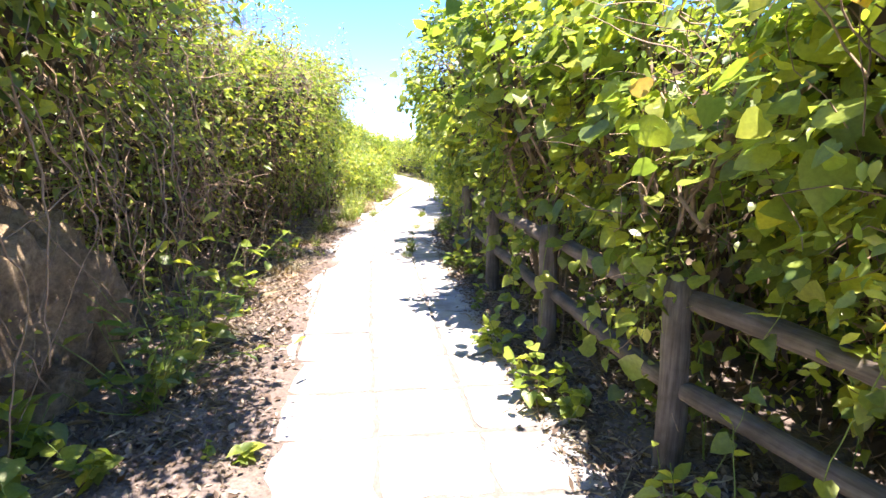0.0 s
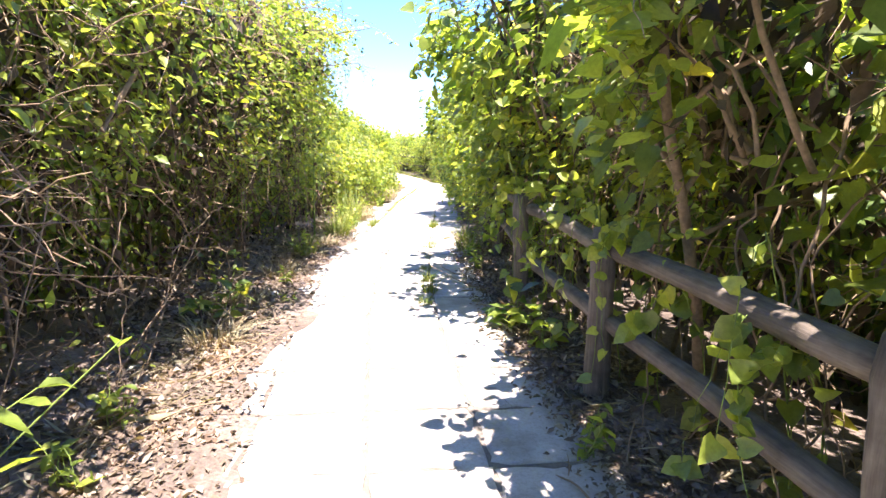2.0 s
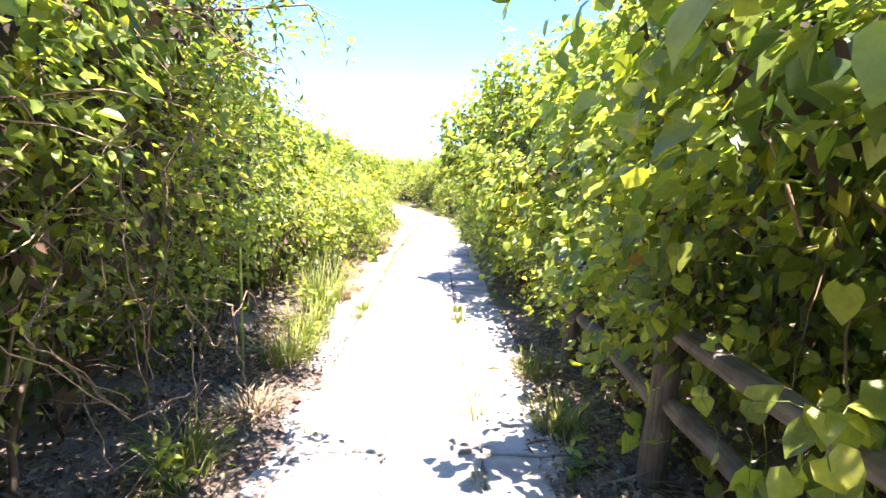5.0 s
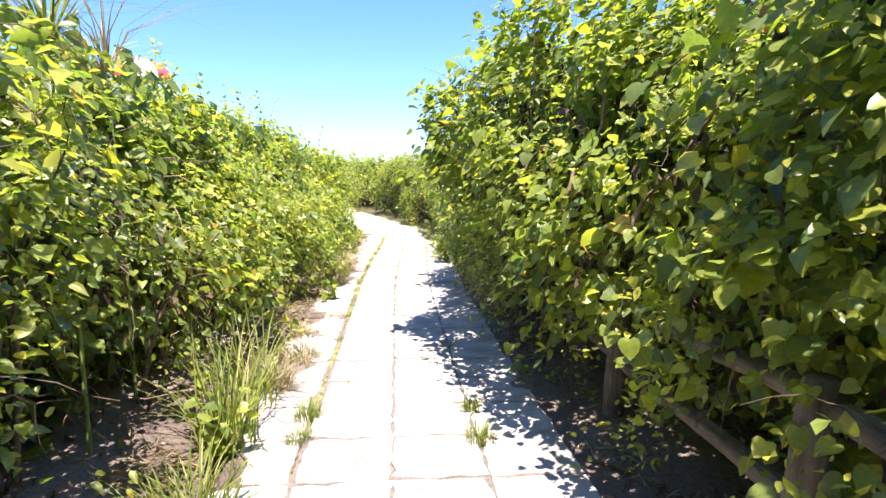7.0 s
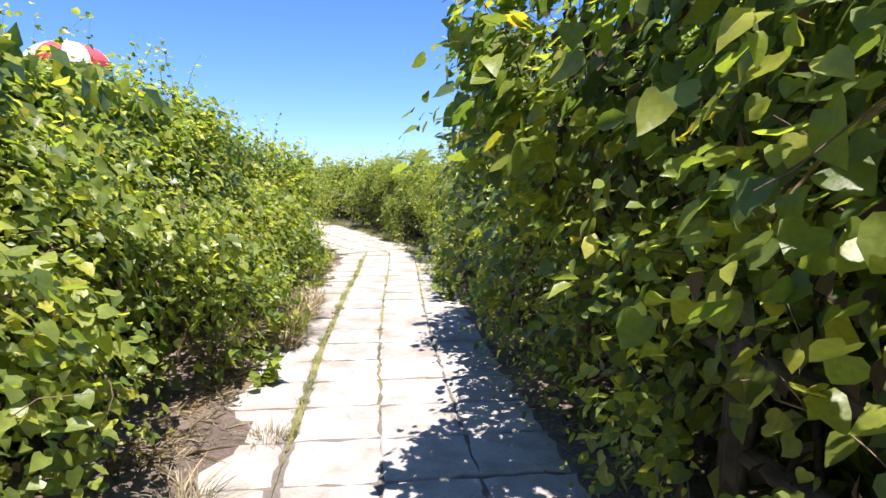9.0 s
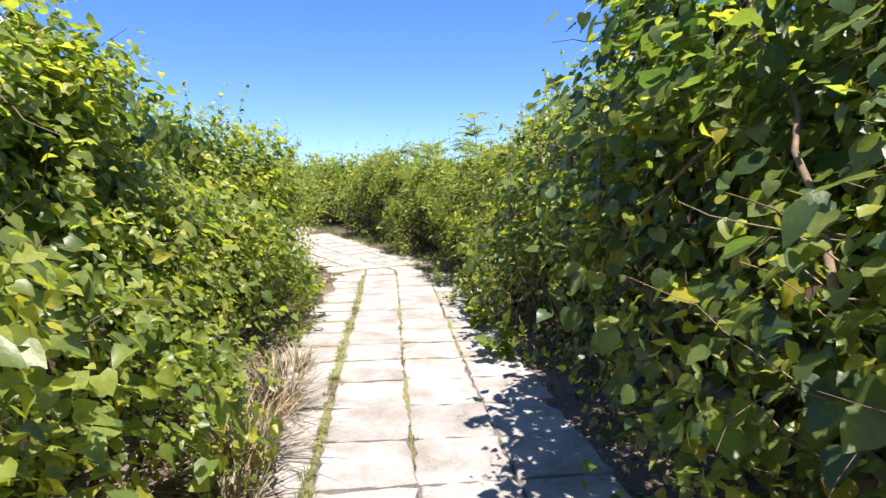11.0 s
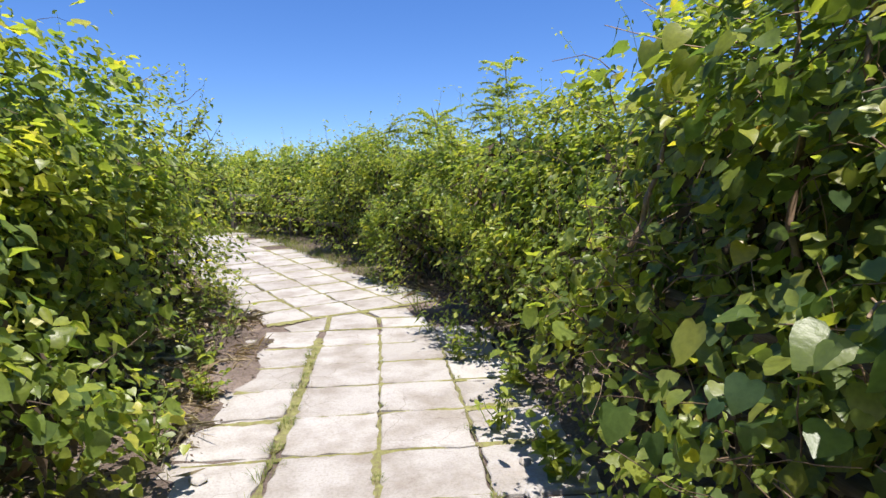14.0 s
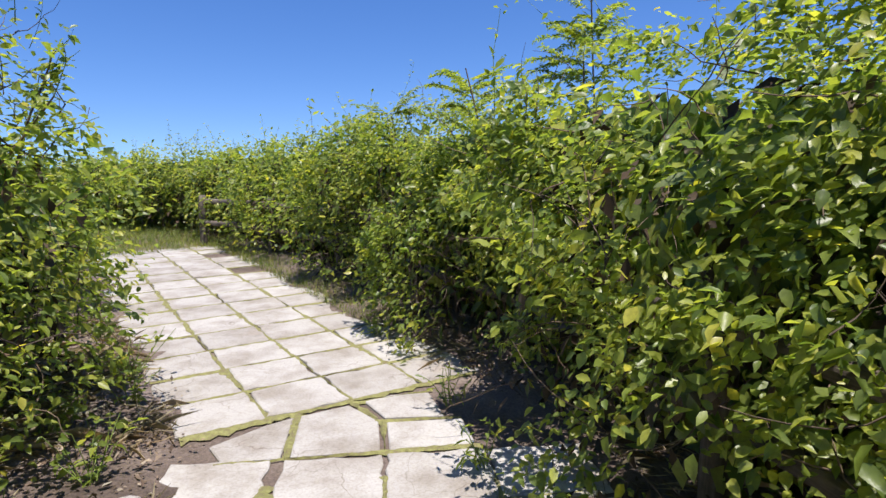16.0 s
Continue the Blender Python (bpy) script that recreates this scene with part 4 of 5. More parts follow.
G_GREEN, G_DRY = "small tuft of yellow-green grass in a slab joint", "dry straw-coloured grass clump at the path edge"
for x, y, n, r, h in ((-0.47, 7.35, 50, 0.06, 0.10), (-0.44, 7.75, 70, 0.07, 0.13), (-0.46, 8.15, 60, 0.06, 0.12), (-0.5, 8.7, 45, 0.06, 0.09), (-0.52, 9.4, 30, 0.05, 0.07), (-0.51, 10.2, 60, 0.08, 0.09), (-0.5, 10.6, 60, 0.10, 0.08), (-0.53, 11.2, 30, 0.06, 0.07), (-1.35, 11.4, 25, 0.05, 0.08), (-1.45, 9.9, 25, 0.05, 0.08),
                      (-1.62, 13.25, 90, 0.09, 0.14), (-1.62, 12.9, 60, 0.08, 0.10), (-1.60, 15.2, 35, 0.06, 0.08), (-0.5, 13.3, 70, 0.08, 0.12), (-0.5, 12.8, 90, 0.09, 0.13), (-0.52, 14.9, 35, 0.06, 0.07), (-1.03, 13.7, 15, 0.04, 0.05), (-1.4, 13.9, 30, 0.06, 0.05)):
    grass_tuft(x, y, n, r, h, M_GRASS, G_GREEN, 0.7)
for i in range(42):
    y = 16.2 + i * 0.2 + float(rng.normal(0, 0.05))
    grass_tuft(float(centre(y)) - CP - 0.025 + float(rng.normal(0, 0.012)), y, int(rng.integers(18, 50)), 0.05, float(rng.uniform(0.035, 0.075)), M_GRASS, G_GREEN, 0.8)
for i in range(16):
    y = 18.0 + i * 0.42 + float(rng.normal(0, 0.1))
    grass_tuft(float(centre(y)) + (CP if i % 2 else 0) + float(rng.normal(0, 0.01)), y, int(rng.integers(12, 28)), 0.035, float(rng.uniform(0.03, 0.05)), M_GRASS, G_GREEN, 0.8)
for x, y, n, r, h, l in ((-1.98, 18.7, 160, 0.16, 0.42, 1.0), (-1.92, 19.4, 150, 0.16, 0.40, 1.1), (-1.95, 18.2, 90, 0.14, 0.30, 1.0), (-1.9, 20.3, 80, 0.15, 0.25, 1.1), (-2.0, 13.9, 120, 0.16, 0.25, 1.2), (-1.9, 14.6, 110, 0.16, 0.18, 1.3), (-2.0, 15.4, 70, 0.15, 0.2, 1.2), (-1.75, 16.2, 50, 0.12, 0.12, 1.2), (-1.95, 8.2, 90, 0.15, 0.22, 1.3), (-1.85, 6.3, 90, 0.16, 0.25, 1.3), (-1.9, 10.2, 100, 0.16, 0.22, 1.2), (-1.95, 7.2, 70, 0.15, 0.2, 1.3)):
    grass_tuft(x, y, n, r, h, M_STRAW, G_DRY, l)
for x, y, n, r, h, l in ((-2.05, 12.9, 60, 0.18, 0.75, 0.7), (-2.1, 13.6, 50, 0.2, 0.8, 0.8), (-2.0, 21.5, 60, 0.15, 0.25, 0.8), (-1.95, 11.2, 90, 0.2, 0.4, 0.8), (-1.95, 12.0, 90, 0.2, 0.4, 0.8), (0.0, 10.0, 80, 0.15, 0.3, 0.8), (-2.0, 9.4, 60, 0.15, 0.35, 0.8), (0.02, 11.0, 60, 0.15, 0.25, 0.8)):
    grass_tuft(x, y, n, r, h, M_GRASS, "long green grass clump under the hedge", l)


def verge_grass(n, y0, y1, q0, q1, h, label):
    y = rng.uniform(y0, y1, n)
    q = rng.uniform(q0, q1, n)
    x = BEND_SIDE.x * q + BEND_AHEAD.x * y
    yy = BEND_SIDE.y * q + BEND_AHEAD.y * y
    v, f, s = tuft_data(n, 0.001, h, 0.8)
    v = v.reshape(n, 8, 3) + np.c_[x, yy, terrain(x, yy) - 0.005][:, None]
    return tagged(new("verge_grass", mesh_of("verge_grass", v.reshape(-1, 3), f, s, M_GRASS)), label, "grass", kind="stuff")


verge_grass(15000, 31.0, 36.5, 9.0, 12.6, 0.15, "short yellowish grass where the slabs end")
verge_grass(7000, 24.8, 33.0, 11.75, 12.4, 0.11, "short grass along the shrubs of the bend")


# ---- rock bank ----
def rock(x, y, sx, sy, h, label):
    bm = bmesh.new()
    bmesh.ops.create_icosphere(bm, subdivisions=5, radius=1)
    for v in bm.verts:
        c = v.co.copy()
        n1 = noise.fractal(c * 1.7 + Vector((x, y, 3)), 1.0, 2.0, 5)
        n2 = noise.noise(c * 6 + Vector((1, y, 9)))
        led = 0.05 * math.sin(c.z * 13 + n1 * 4)
        n3 = abs(noise.noise(c * 3.1 + Vector((y, 2, x))))
        k = 1 + 0.30 * n1 + 0.08 * n2 + led - 0.22 * max(0.0, 0.16 - n3) / 0.16 + 0.03 * noise.noise(c * 19)
        v.co = Vector((c.x * k * sx, c.y * k * sy, max(c.z * k, -0.25) * h))
    me = bpy.data.meshes.new("rock")
    bm.to_mesh(me)
    bm.free()
    for p in me.polygons:
        p.use_smooth = True
    me.materials.append(M_ROCK)
    ob = tagged(new("rock", me), label, "rock")
    ob.location = (x, y, float(terrain(x, y)))
    return ob


rock(-2.50, 2.95, 0.50, 0.80, 1.45, "tall rough tan rock face under dry vines")
rock(-2.25, 2.15, 0.34, 0.45, 0.6, "low tan rock beside the path")


# ---- weeds, vines, saplings ----
def weed(x, y, h, n, leaf, material, label, template=OVATE, name="weed"):
    """A small plant: each stem a part, its leaves one part."""
    ob = tagged(new(name), label, "weed", group="weeds")
    ob.location = (x, y, float(terrain(x, y)))
    m = max(3, n // 6)
    way = np.c_[rng.normal(0, 0.45, (m, 2)), np.ones(m)]
    lines = wander(np.c_[rng.normal(0, 0.02, (m, 2)), np.zeros(m)], way, h * rng.uniform(0.6, 1.1, m), 6, 0.15)
    for i in range(m):
        part_mesh("stem", tubes_mesh("stem", lines[i:i + 1], [0.004], M_GREENSTEM, 4), ob)
    per = max(2, n // m)
    idx = rng.integers(1, 6, (m, per))
    lp = np.take_along_axis(lines, idx[..., None], 1).reshape(-1, 3)
    nrm = np.array([0, 0, 1.0]) + rng.normal(0, 0.35, lp.shape)
    tip = np.c_[rng.normal(0, 1, (len(lp), 2)), rng.normal(-0.15, 0.3, len(lp))]
    part_mesh("leaves", leaves_mesh("leaves", lp, nrm, tip, leaf * rng.uniform(0.6, 1.2, len(lp)), template, material), ob)
    return ob


W1, W2, W3 = "low weed with bright green pointed leaves in the litter", "leafy weed with broad bluish-green leaves below the fence", "heart-leaved creeper rooted at the path edge"
for x, y, h, n, lf, mt, lb, tp in ((-0.95, 2.45, 0.12, 14, 0.075, M_LEAF_LIGHT, W1, HEART), (-1.15, 2.5, 0.07, 8, 0.05, M_LEAF_LIGHT, W1, HEART), (-1.95, 2.35, 0.35, 40, 0.11, M_LEAF, W2, HEART), (-1.55, 2.25, 0.3, 30, 0.09, M_LEAF, W2, HEART), (-1.62, 3.2, 0.45, 40, 0.10, M_LEAF_DEEP, W2, OVATE), (-2.05, 22.6, 0.4, 70, 0.07, M_LEAF, W1, OVATE), (-1.98, 23.4, 0.35, 60, 0.07, M_LEAF_LIGHT, W1, OVATE), (-2.1, 24.0, 0.45, 70, 0.07, M_LEAF, W1, OVATE), (-2.15, 24.9, 0.4, 60, 0.06, M_LEAF_LIGHT, W1, OVATE), (-2.35, 25.9, 0.4, 60, 0.06, M_LEAF_LIGHT, W1, OVATE), (-2.55, 26.4, 0.45, 70, 0.06, M_LEAF, W1, OVATE), (-0.02, 22.0, 0.3, 40, 0.08, M_LEAF, W3, HEART), (-0.3, 24.8, 0.25, 40, 0.06, M_LEAF, W1, LANCE), (-1.75, 2.0, 0.3, 30, 0.11, M_LEAF, W2, HEART), (-1.62, 3.25, 0.8, 60, 0.12, M_LEAF_DEEP, "tall weed with long bluish-green leaves against the rock", LANCE), (-1.75, 3.8, 1.15, 90, 0.13, M_LEAF, "tall weed with long leaves leaning out of the scrub", OVATE), (-1.58, 2.9, 0.7, 60, 0.12, M_LEAF_DEEP, "tall weed with long bluish-green leaves against the rock", OVATE), (-1.75, 4.7, 0.3, 40, 0.07, M_LEAF_LIGHT, W1, OVATE), (-1.85, 5.2, 0.25, 36, 0.07, M_LEAF_LIGHT, W1, OVATE), (-1.95, 4.2, 0.35, 40, 0.07, M_LEAF_LIGHT, W1, OVATE),
                                   (0.45, 3.9, 0.35, 40, 0.13, M_LEAF_LIGHT, W1, OVATE), (0.55, 3.1, 0.35, 36, 0.09, M_LEAF_LIGHT, W3, HEART), (0.72, 2.9, 0.3, 30, 0.08, M_LEAF_LIGHT, W3, HEART), (0.9, 1.9, 0.4, 40, 0.10, M_LEAF_LIGHT, W1, OVATE), (1.05, 1.75, 0.5, 40, 0.10, M_LEAF_LIGHT, W1, OVATE), (0.3, 5.0, 0.3, 30, 0.07, M_LEAF, W1, OVATE), (0.18, 6.75, 0.3, 24, 0.17, M_LEAF_DEEP, W2, OVATE), (0.32, 6.3, 0.3, 24, 0.10, M_LEAF_LIGHT, W1, HEART), (0.05, 8.7, 0.25, 30, 0.08, M_LEAF, W2, OVATE), (0.0, 9.5, 0.3, 40, 0.07, M_LEAF, W1, OVATE), (-1.62, 7.3, 0.12, 16, 0.05, M_LEAF_LIGHT, W1, OVATE), (-1.8, 7.9, 0.2, 24, 0.06, M_LEAF, W1, OVATE),
                                   (-1.95, 6.8, 0.5, 40, 0.14, M_LEAF_DEEP, W2, OVATE), (-1.9, 9.2, 0.35, 40, 0.07, M_LEAF, W1, OVATE), (-1.85, 11.5, 0.35, 50, 0.07, M_LEAF_LIGHT, W1, OVATE), (-2.0, 12.7, 0.5, 60, 0.09, M_LEAF_LIGHT, W3, HEART), (-1.95, 17.2, 0.3, 40, 0.09, M_LEAF_LIGHT, W3, HEART), (-1.95, 20.9, 0.3, 40, 0.06, M_LEAF, W1, OVATE), (-0.05, 20.3, 0.3, 50, 0.10, M_LEAF, W3, HEART), (-0.12, 21.4, 0.28, 50, 0.09, M_LEAF_LIGHT, W3, HEART), (-0.18, 22.6, 0.3, 50, 0.07, M_LEAF_LIGHT, W1, OVATE), (-0.2, 23.9, 0.25, 50, 0.07, M_LEAF_LIGHT, W1, OVATE), (0.12, 23.3, 0.5, 50, 0.085, M_LEAF_LIGHT, W3, HEART), (-0.35, 25.6, 0.3, 50, 0.06, M_LEAF_LIGHT, W1, LANCE), (-0.75, 27.2, 0.3, 50, 0.06, M_LEAF_LIGHT, W1, LANCE), (-2.6, 25.4, 0.35, 60, 0.07, M_LEAF, W1, OVATE), (-2.5, 24.5, 0.4, 60, 0.07, M_LEAF_LIGHT, W1, OVATE)):
    weed(x, y, h, n, lf, mt, lb, tp)


def feathery_sapling(x, y, z, h, n):
    """A thin sapling with twice-divided feathery leaves."""
    ob = tagged(new("sapling"), "slender sapling with feathery light-green leaves above the hedge", "sapling", group="feathery saplings")
    g = float(terrain(x, y))
    ob.location = (x, y, g)
    stem = wander(np.array([[0, 0, 0.0]]), np.array([[0.03, 0, 1.0]]), np.array([z - g + h]), 8, 0.05)
    part_mesh("stem", tubes_mesh("stem", stem, [0.012], M_TWIG, 6), ob)
    at = stem[0, 4:]
    t = np.sort(rng.uniform(0.25, 1.0, n))
    start = np.c_[[np.interp(t * 3, range(4), at[:, i]) for i in range(3)]].T
    ang = rng.random(n) * 6.283
    way = np.c_[np.cos(ang), np.sin(ang), rng.uniform(0.3, 1.1, n)]
    fr = wander(start, way, rng.uniform(0.3, 0.55, n), 8, 0.08, 0.10)
    for i in range(n):
        f = part_mesh("frond_stalk", tubes_mesh("frond_stalk", fr[i:i + 1], [0.0025], M_GREENSTEM, 3), ob)
        m = 80
        u = np.repeat(np.linspace(0.15, 1.0, m // 2), 2) * 7
        p = np.c_[[np.interp(u, range(8), fr[i, :, j]) for j in range(3)]].T
        d = unit(np.c_[[np.gradient(fr[i, :, j]).mean() for j in range(3)]].T)
        sd = np.cross(np.repeat(d, m, 0), np.array([0, 0, 1.0])) * np.tile([1, -1], m // 2)[:, None]
        tagged(part_mesh("feather_leaf", leaves_mesh("feather_leaf", p, np.array([0, 0, 1.0]) + rng.normal(0, 0.2, (m, 3)), sd + d * 0.5, rng.uniform(0.04, 0.065, m), LANCE, M_LEAF_LIGHT, 0.2), f), kind="stuff")
    return ob


for x, y, z, h, n in ((0.38, 26.85, 1.4, 0.42, 24), (0.9, 26.5, 1.72, 0.55, 30), (0.65, 26.2, 1.35, 0.4, 20), (-0.2, 28.6, 1.25, 0.4, 14), (-1.9, 32.6, 1.2, 0.4, 12), (-0.9, 29.4, 1.15, 0.35, 12)):
    feathery_sapling(x, y, z, h, n)


def vine(pts, r, leaf, n, label, green=True):
    """A creeper: its stem a part, its leaves a part."""
    p = np.array(pts, float)
    t = np.linspace(0, len(p) - 1, 24)
    line = np.c_[[np.interp(t, range(len(p)), p[:, i]) for i in range(3)]].T
    line[1:-1] += rng.normal(0, 0.008, line[1:-1].shape)
    ob = tagged(new("vine"), label, "vine", group="vines")
    ob.location = p[0]
    off = p[0]
    part_mesh("stem", tubes_mesh("stem", (line - off)[None], [r], M_GREENSTEM if green else M_VINE, 5), ob)
    if n:
        i = rng.integers(1, 24, n)
        i[0] = 23
        part_mesh("leaves", leaves_mesh("leaves", line[i] - off, rng.normal(0, 0.5, (n, 3)) + np.array([-0.4, -0.6, 0.5]), rng.normal(0, 0.5, (n, 3)) + np.array([0, 0, -0.8]), leaf * rng.uniform(0.6, 1.1, n), HEART, M_LEAF_LIGHT), ob)
    return ob


G_V, D_V = "yellow-green vine hanging over the fence with small leaves", "dry brown vine stem looping through the scrub"
vine([(-0.12, 6.3, 2.0), (0.05, 6.5, 1.41), (0.2, 6.6, 0.9), (0.33, 6.65, 0.25)], 0.0035, 0.06, 8, G_V)
vine([(0.02, 12.9, 1.55), (-0.2, 12.95, 1.62), (-0.36, 13.05, 1.72)], 0.005, 0.07, 4, G_V)
vine([(0.0, 12.9, 1.2), (-0.22, 12.95, 1.2), (-0.42, 13.0, 1.33)], 0.005, 0.07, 4, G_V)
vine([(0.1, 9.3, 2.4), (0.12, 9.28, 1.9), (0.1, 9.3, 1.6)], 0.005, 0.07, 6, G_V)
vine([(0.25, 20.0, 1.9), (0.05, 19.2, 1.6), (-0.02, 18.6, 1.2)], 0.004, 0.07, 7, G_V)
for i in range(46):
    y = float(rng.uniform(1.0, 10.5))
    z = float(rng.uniform(0.3, 2.2))
    x = -2.2 + 0.25 * float(rng.random())
    vine([(x - 0.3, y, z), (x + 0.05, y + float(rng.normal(0, 0.25)), z - 0.15 + float(rng.normal(0, 0.2))), (x + 0.12, y + float(rng.normal(0.1, 0.4)), max(0.03, z - 0.6 + float(rng.normal(0, 0.3)))), (x + 0.1, y + float(rng.normal(0.1, 0.5)), max(0.03, z - 1.1))], float(rng.uniform(0.003, 0.007)), 0.05, 0, D_V, False)
for i in range(22):
    y = float(rng.uniform(2.0, 4.0))
    x = -1.85 + 0.2 * float(rng.random())
    z = float(rng.uniform(1.5, 2.3))
    vine([(x - 0.35, y, z + 0.2), (x - 0.05, y + float(rng.normal(0, 0.12)), z - 0.15), (x + float(rng.normal(0, 0.08)), y + float(rng.normal(0, 0.2)), z - 0.7), (x + float(rng.normal(0, 0.1)), y + float(rng.normal(0, 0.25)), max(0.05, z - float(rng.uniform(0.9, 1.6))))], float(rng.uniform(0.003, 0.009)), 0.05, 0, "dry brown root hanging over the rock face", False)
for i in range(34):
    y = float(rng.uniform(1.8, 9.5))
    x = float(np.interp(y, [p[1] for p in FENCE], [p[0] for p in FENCE])) + 0.12 + 0.25 * float(rng.random())
    vine([(x + 0.15, y, 1.5), (x, y + float(rng.normal(0, 0.2)), 1.0), (x + float(rng.normal(0, 0.1)), y + float(rng.normal(0, 0.25)), 0.5), (x - 0.08, y + float(rng.normal(0, 0.3)), 0.03)], float(rng.uniform(0.003, 0.008)), 0.05, 0, D_V, False)


for i in range(30):
    y = 1.7 + i * 0.285 + float(rng.normal(0, 0.22))
    x = float(np.interp(y, [q[1] for q in FENCE], [q[0] for q in FENCE]))
    top = 0.95 + float(rng.normal(0, 0.08))
    low = float(rng.uniform(0.15, 0.7))
    vine([(x + 0.2, y, 0.0), (x + 0.15, y + 0.05, 0.6), (x + 0.02, y + 0.05, top), (x - 0.13, y + float(rng.normal(0, 0.1)), top - 0.1), (x - 0.15, y + float(rng.normal(0, 0.15)), low)], float(rng.uniform(0.002, 0.005)), float(rng.uniform(0.06, 0.115)), int(rng.integers(8, 26)), "heart-leaved creeper draped over the fence rail")


def young_tree(pts, r, forks, label):
    """A bare pale trunk that rises through the shrubs, with forked limbs."""
    p = np.array(pts, float)
    t = np.linspace(0, len(p) - 1, 26)
    line = np.c_[[np.interp(t, range(len(p)), p[:, i]) for i in range(3)]].T
    line[2:-1] = (line[1:-2] + line[2:-1] + line[3:]) / 3
    ob = tagged(new("young_tree"), label, "tree")
    ob.location = p[0]
    off = p[0]
    part_mesh("trunk", tubes_mesh("trunk", (line - off)[None], [r], M_VINE, 10), ob)
    for k, way, length in forks:
        ln = wander(line[k:k + 1] - off, np.array([way], float), np.array([length]), 9, 0.10)
        part_mesh("limb", tubes_mesh("limb", ln, [r * 0.5], M_VINE, 7), ob)
        for j in range(3):
            tw = wander(ln[:, 3 + j], np.array([way], float) + rng.normal(0, 0.7, (1, 3)), np.array([length * 0.6]), 7, 0.12)
            part_mesh("twig", tubes_mesh("twig", tw, [r * 0.22], M_VINE, 5), ob)
    return ob


young_tree([(0.98, 5.4, -0.02), (0.86, 5.27, 0.55), (0.70, 5.15, 1.05), (0.54, 5.07, 1.5), (0.46, 5.03, 2.1), (0.42, 5.0, 2.9)], 0.030,
           [(11, (0.7, 0.3, 0.8), 0.8), (14, (0.5, -0.5, 0.9), 0.7), (12, (-0.3, 0.6, 0.9), 0.6), (9, (0.8, -0.1, 0.5), 0.7)], "slender pale-barked young tree standing behind the fence")


def bough(a, b, r, n, leaf, template, material, label):
    """A leafy bough that reaches out of the hedge over the path."""
    a, b = np.array(a, float), np.array(b, float)
    L = float(np.linalg.norm(b - a))
    ob = tagged(new("overhanging_bough"), label, "branch", group="overhanging boughs")
    ob.location = a
    main = wander(np.zeros((1, 3)), (b - a)[None], np.array([L]), 9, 0.06, 0.01)
    part_mesh("stem", tubes_mesh("stem", main, [r], M_TWIG, 6), ob)
    m = 9
    at = main[0, rng.integers(3, 9, m)]
    side = wander(at, (b - a)[None] / L + rng.normal(0, 0.7, (m, 3)), rng.uniform(0.15, 0.32, m), 6, 0.14, 0.04)
    for i in range(m):
        part_mesh("side_twig", tubes_mesh("side_twig", side[i:i + 1], [r * 0.35], M_GREENSTEM, 4), ob)
    lp = np.concatenate([side[:, 1:].reshape(-1, 3), main[0, 4:]])
    lp = lp[rng.integers(0, len(lp), n)] + rng.normal(0, 0.02, (n, 3))
    part_mesh("leaves", leaves_mesh("leaves", lp, np.array([0, -0.3, 0.9]) + rng.normal(0, 0.4, (n, 3)), rng.normal(0, 0.8, (n, 3)) + np.array([0, 0, -0.5]), leaf * rng.uniform(0.6, 1.2, n), template, material), ob)
    return ob


O_B = "leafy bough reaching out of the hedge over the path"
for a, b, n, leaf, tp, mt in (((-2.0, 8.8, 2.25), (-1.1, 9.0, 2.48), 70, 0.06, OVATE, M_LEAF_LIGHT), ((-2.0, 9.2, 2.1), (-1.3, 9.3, 2.15), 60, 0.06, OVATE, M_LEAF),
                              ((0.3, 8.4, 2.3), (-0.5, 8.25, 2.1), 60, 0.09, FINE_HEART, M_LEAF), ((0.2, 9.0, 2.5), (-0.45, 8.9, 2.35), 60, 0.085, FINE_HEART, M_LEAF_LIGHT),
                              ((-2.75, 25.6, 0.9), (-2.45, 25.55, 1.6), 110, 0.06, OVATE, M_LEAF_LIGHT), ((-2.8, 25.3, 0.8), (-2.25, 25.1, 1.3), 90, 0.06, OVATE, M_LEAF_LIGHT),
                              ((0.3, 18.4, 2.2), (-0.35, 18.2, 2.35), 60, 0.075, FINE_HEART, M_LEAF), ((0.2, 15.4, 2.2), (-0.6, 15.0, 2.2), 70, 0.07, FINE_HEART, M_LEAF_LIGHT)):
    bough(a, b, 0.009, n, leaf, tp, mt, O_B)


def fallen_branch(x, y, turn, length):
    ob = tagged(new("fallen_twig"), "dry fallen twig lying at the path edge", "twig", group="fallen twigs")
    ob.location = (x, y, float(terrain(x, y)) + 0.03)
    way = np.array([[math.cos(turn), math.sin(turn), 0.02]])
    part_mesh("stem", tubes_mesh("stem", wander(np.zeros((1, 3)), way, np.array([length]), 8, 0.10), [0.006], M_VINE, 5), ob)
    k = rng.uniform(0.2, 0.5, 2)
    part_mesh("side_twig", tubes_mesh("side_twig", wander(way * length * k[0], way + rng.normal(0, 0.6, (1, 3)) * np.array([1, 1, 0.1]), np.array([length * 0.4]), 5, 0.1), [0.003], M_VINE, 4), ob)


for i in range(26):
    y = float(rng.uniform(1.5, 13))
    sgn = 1 if rng.random() < 0.5 else -1
    fallen_branch(float(centre(y)) + sgn * float(rng.uniform(0.85, 1.3)), y, float(rng.random() * 6.28), float(rng.uniform(0.2, 0.6)))


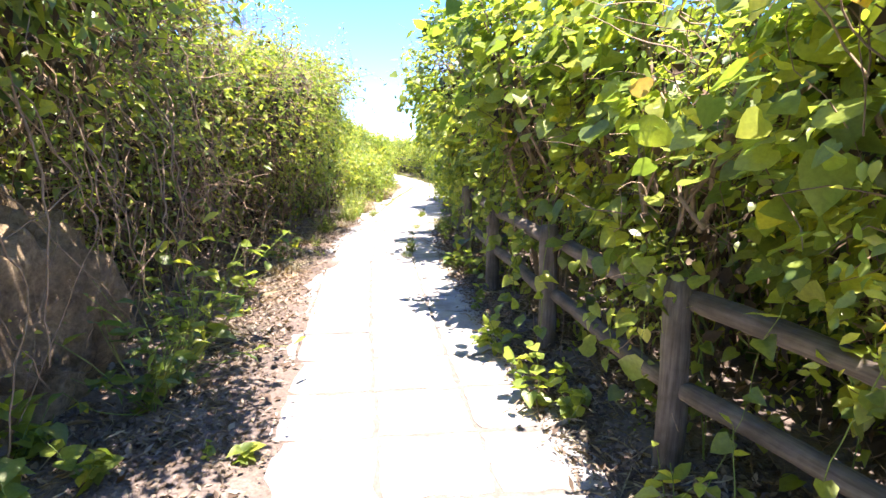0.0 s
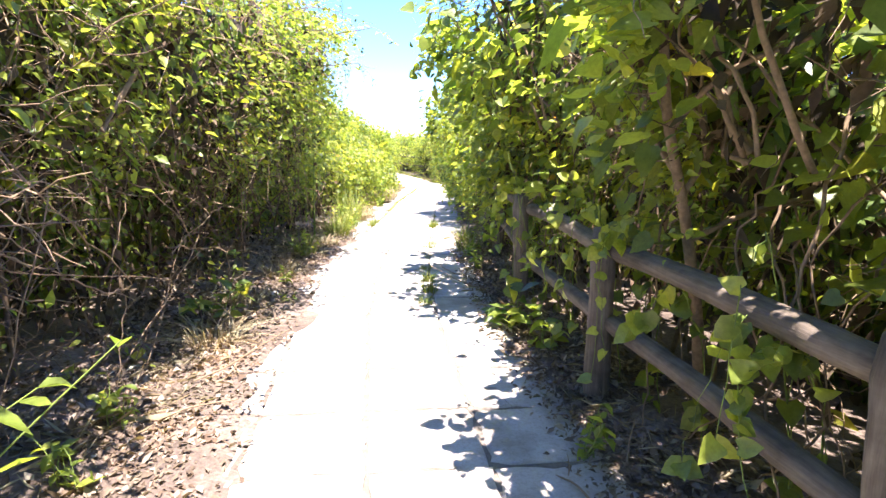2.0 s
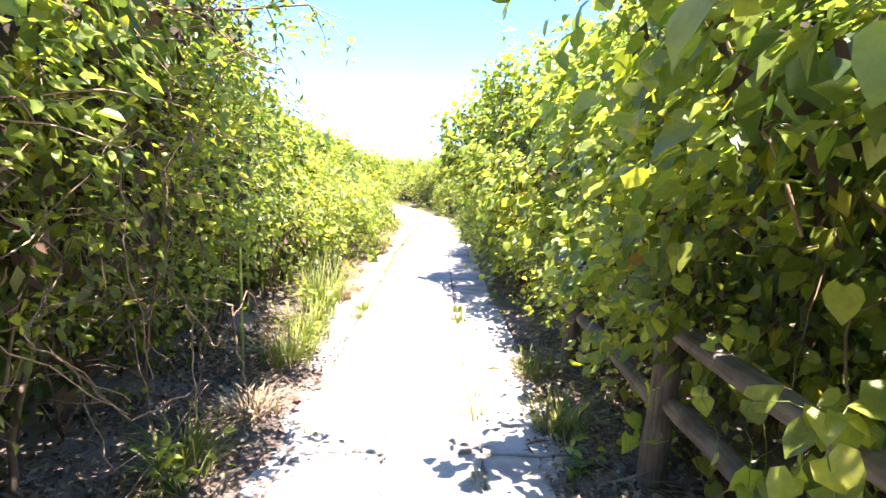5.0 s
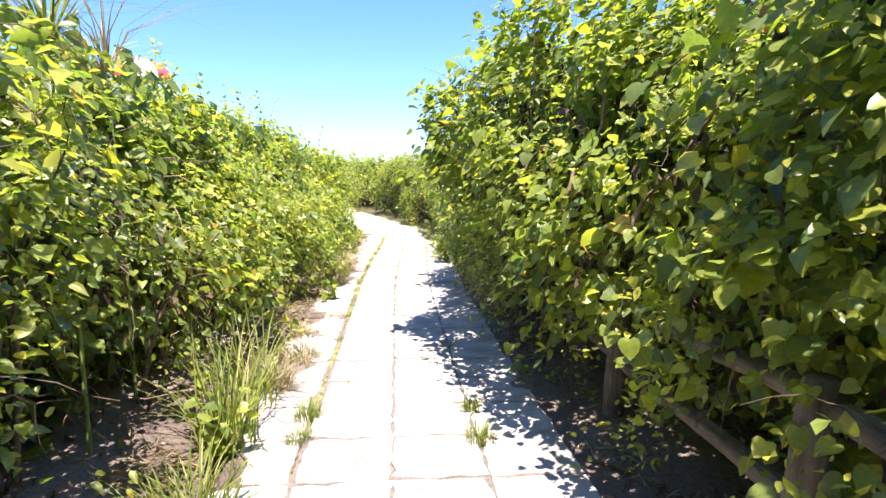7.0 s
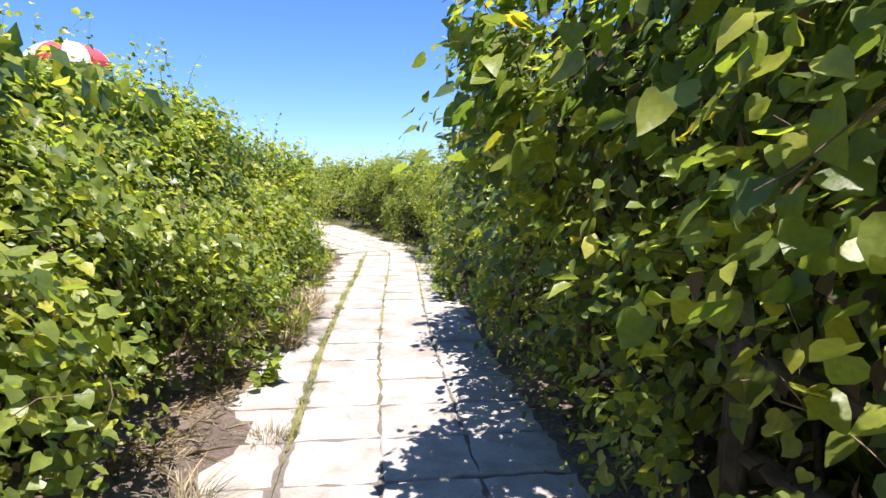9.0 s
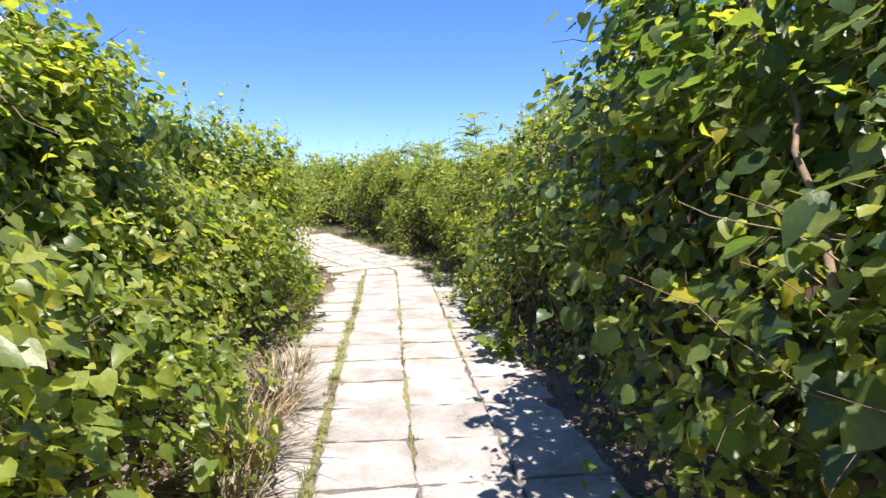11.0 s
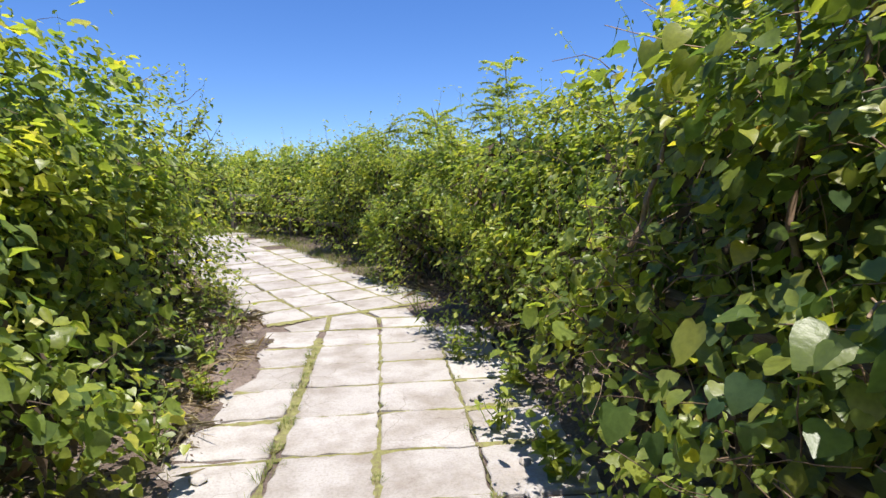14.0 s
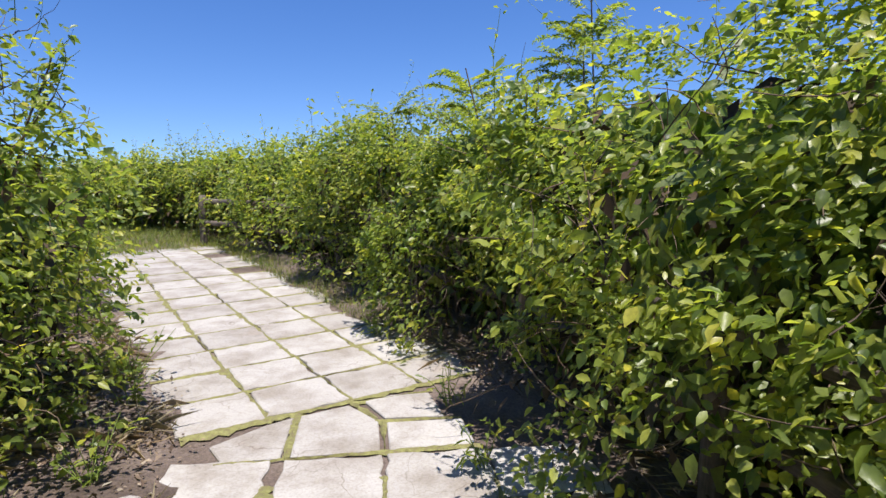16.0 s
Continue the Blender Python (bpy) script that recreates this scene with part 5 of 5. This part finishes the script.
# ---- loose stones by the bend ----
def stone(x, y, sx, sy, h, label):
    bm = bmesh.new()
    bmesh.ops.create_icosphere(bm, subdivisions=3, radius=1)
    for v in bm.verts:
        k = 1 + 0.22 * noise.noise(v.co * 1.6 + Vector((x * 3, y, 0)))
        v.co = Vector((v.co.x * k * sx, v.co.y * k * sy, v.co.z * k * h))
    me = bpy.data.meshes.new("stone")
    bm.to_mesh(me)
    bm.free()
    me.materials.append(M_SLAB)
    ob = tagged(new("stone", me), label, "stone", group="loose stones")
    ob.location = (x, y, float(terrain(x, y)) + h * 0.3)
    ob.rotation_euler = (0, 0, float(rng.random() * 3))


odd_slab([(-2.28, 25.55), (-2.16, 25.22), (-2.08, 25.24), (-2.20, 25.62)])
for x, y, a, b, h in ((-1.95, 24.75, 0.06, 0.04, 0.02), (-2.25, 24.9, 0.08, 0.05, 0.025), (-2.4, 25.1, 0.05, 0.04, 0.02), (-1.75, 22.3, 0.05, 0.035, 0.02), (-1.8, 21.6, 0.06, 0.04, 0.02), (-0.2, 21.9, 0.05, 0.04, 0.02), (-0.15, 22.2, 0.04, 0.03, 0.02), (-0.22, 23.1, 0.05, 0.03, 0.02), (-0.25, 24.3, 0.04, 0.03, 0.015), (-1.8, 7.5, 0.05, 0.04, 0.03)):
    stone(x, y, a, b, h, "small pale stone lying in the dirt")


# ---- parasol on the rise behind the hedge ----
def cloth(name, col):
    m, n, l, p = nodes_of(name)
    t = noise_tex(n, l, 14, 4)
    r = ramp(n, [(0.3, tuple(c * 0.85 for c in col)), (0.7, col)])
    l.new(t.outputs[0], r.inputs[0])
    l.new(r.outputs[0], p.inputs["Base Color"])
    p.inputs["Roughness"].default_value = 0.85
    return m


M_RED, M_WHITE = cloth("red canvas", (0.72, 0.07, 0.09)), cloth("white canvas", (0.80, 0.78, 0.75))


def parasol(x, y, top):
    ob = tagged(new("parasol"), "red and white striped beach parasol behind the hedge", "parasol")
    g = float(terrain(x, y))
    ob.location = (x, y, g)
    part_mesh("pole", tubes_mesh("pole", np.array([[(0, 0, -0.1), (0, 0, 1.0), (0, 0, top - g + 0.05)]]), [0.022], M_WHITE, 10), ob)
    R, H, N = 1.25, 0.62, 10
    for k in range(N):
        v, f = [], []
        for i in range(8):
            t = i / 7
            for j in range(5):
                an = 2 * math.pi * (k + j / 4) / N
                sag = 1 - 0.03 * math.sin(math.pi * j / 4) * t
                v.append((R * math.sin(t * 1.35) / math.sin(1.35) * math.cos(an) * sag, R * math.sin(t * 1.35) / math.sin(1.35) * math.sin(an) * sag, top - g - H * (1 - math.cos(t * 1.35)) / (1 - math.cos(1.35))))
        for j in range(5):
            x0, y0, z0 = v[35 + j]
            v.append((x0 * 1.005, y0 * 1.005, z0 - 0.16 - (0.03 if j % 2 else 0)))
        for i in range(8):
            for j in range(4):
                f.append((i * 5 + j, i * 5 + j + 1, i * 5 + j + 6, i * 5 + j + 5))
        me = bpy.data.meshes.new("panel")
        me.from_pydata(v, [], f)
        me.materials.append(M_RED if k % 2 else M_WHITE)
        part_mesh("panel", me, ob, "red canvas panel" if k % 2 else "white canvas panel")
    part_mesh("finial", tubes_mesh("finial", np.array([[(0, 0, top - g), (0, 0, top - g + 0.05), (0, 0, top - g + 0.1)]]), [0.03], M_WHITE, 8), ob)


parasol(-10.9, 33.1, 5.35)


# ---- long-bladed plants rising out of the left hedge ----
def blade_plant(x, y, z, n, h, lean, material, label):
    ob = tagged(new("blade_plant"), label, "plant", group="long-bladed plants")
    g = float(terrain(x, y))
    ob.location = (x, y, g)
    part_mesh("stem", tubes_mesh("stem", np.array([[(0, 0, -0.05), (0.01, 0.01, (z - g) * 0.5), (0, 0, z - g)]]), [0.014], M_GREENSTEM, 6), ob)
    v, f, s = tuft_data(n, 0.03, h, lean)
    v = v * np.array([1, 1, 1.0]) + np.array([0, 0, z - g - 0.05])
    tagged(part_mesh("blade_tuft", mesh_of("blade_tuft", v, f, s, material), ob), kind="stuff")


B1 = "plant with long narrow arching green blades above the hedge"
blade_plant(-2.2, 10.9, 2.15, 90, 0.6, 1.3, M_LEAF_DEEP, B1)
blade_plant(-2.75, 12.7, 2.15, 60, 0.8, 1.4, M_GRASS, B1)
blade_plant(-2.85, 13.5, 2.1, 45, 0.75, 1.4, M_STRAW, "dry pale grass arching over the hedge top")
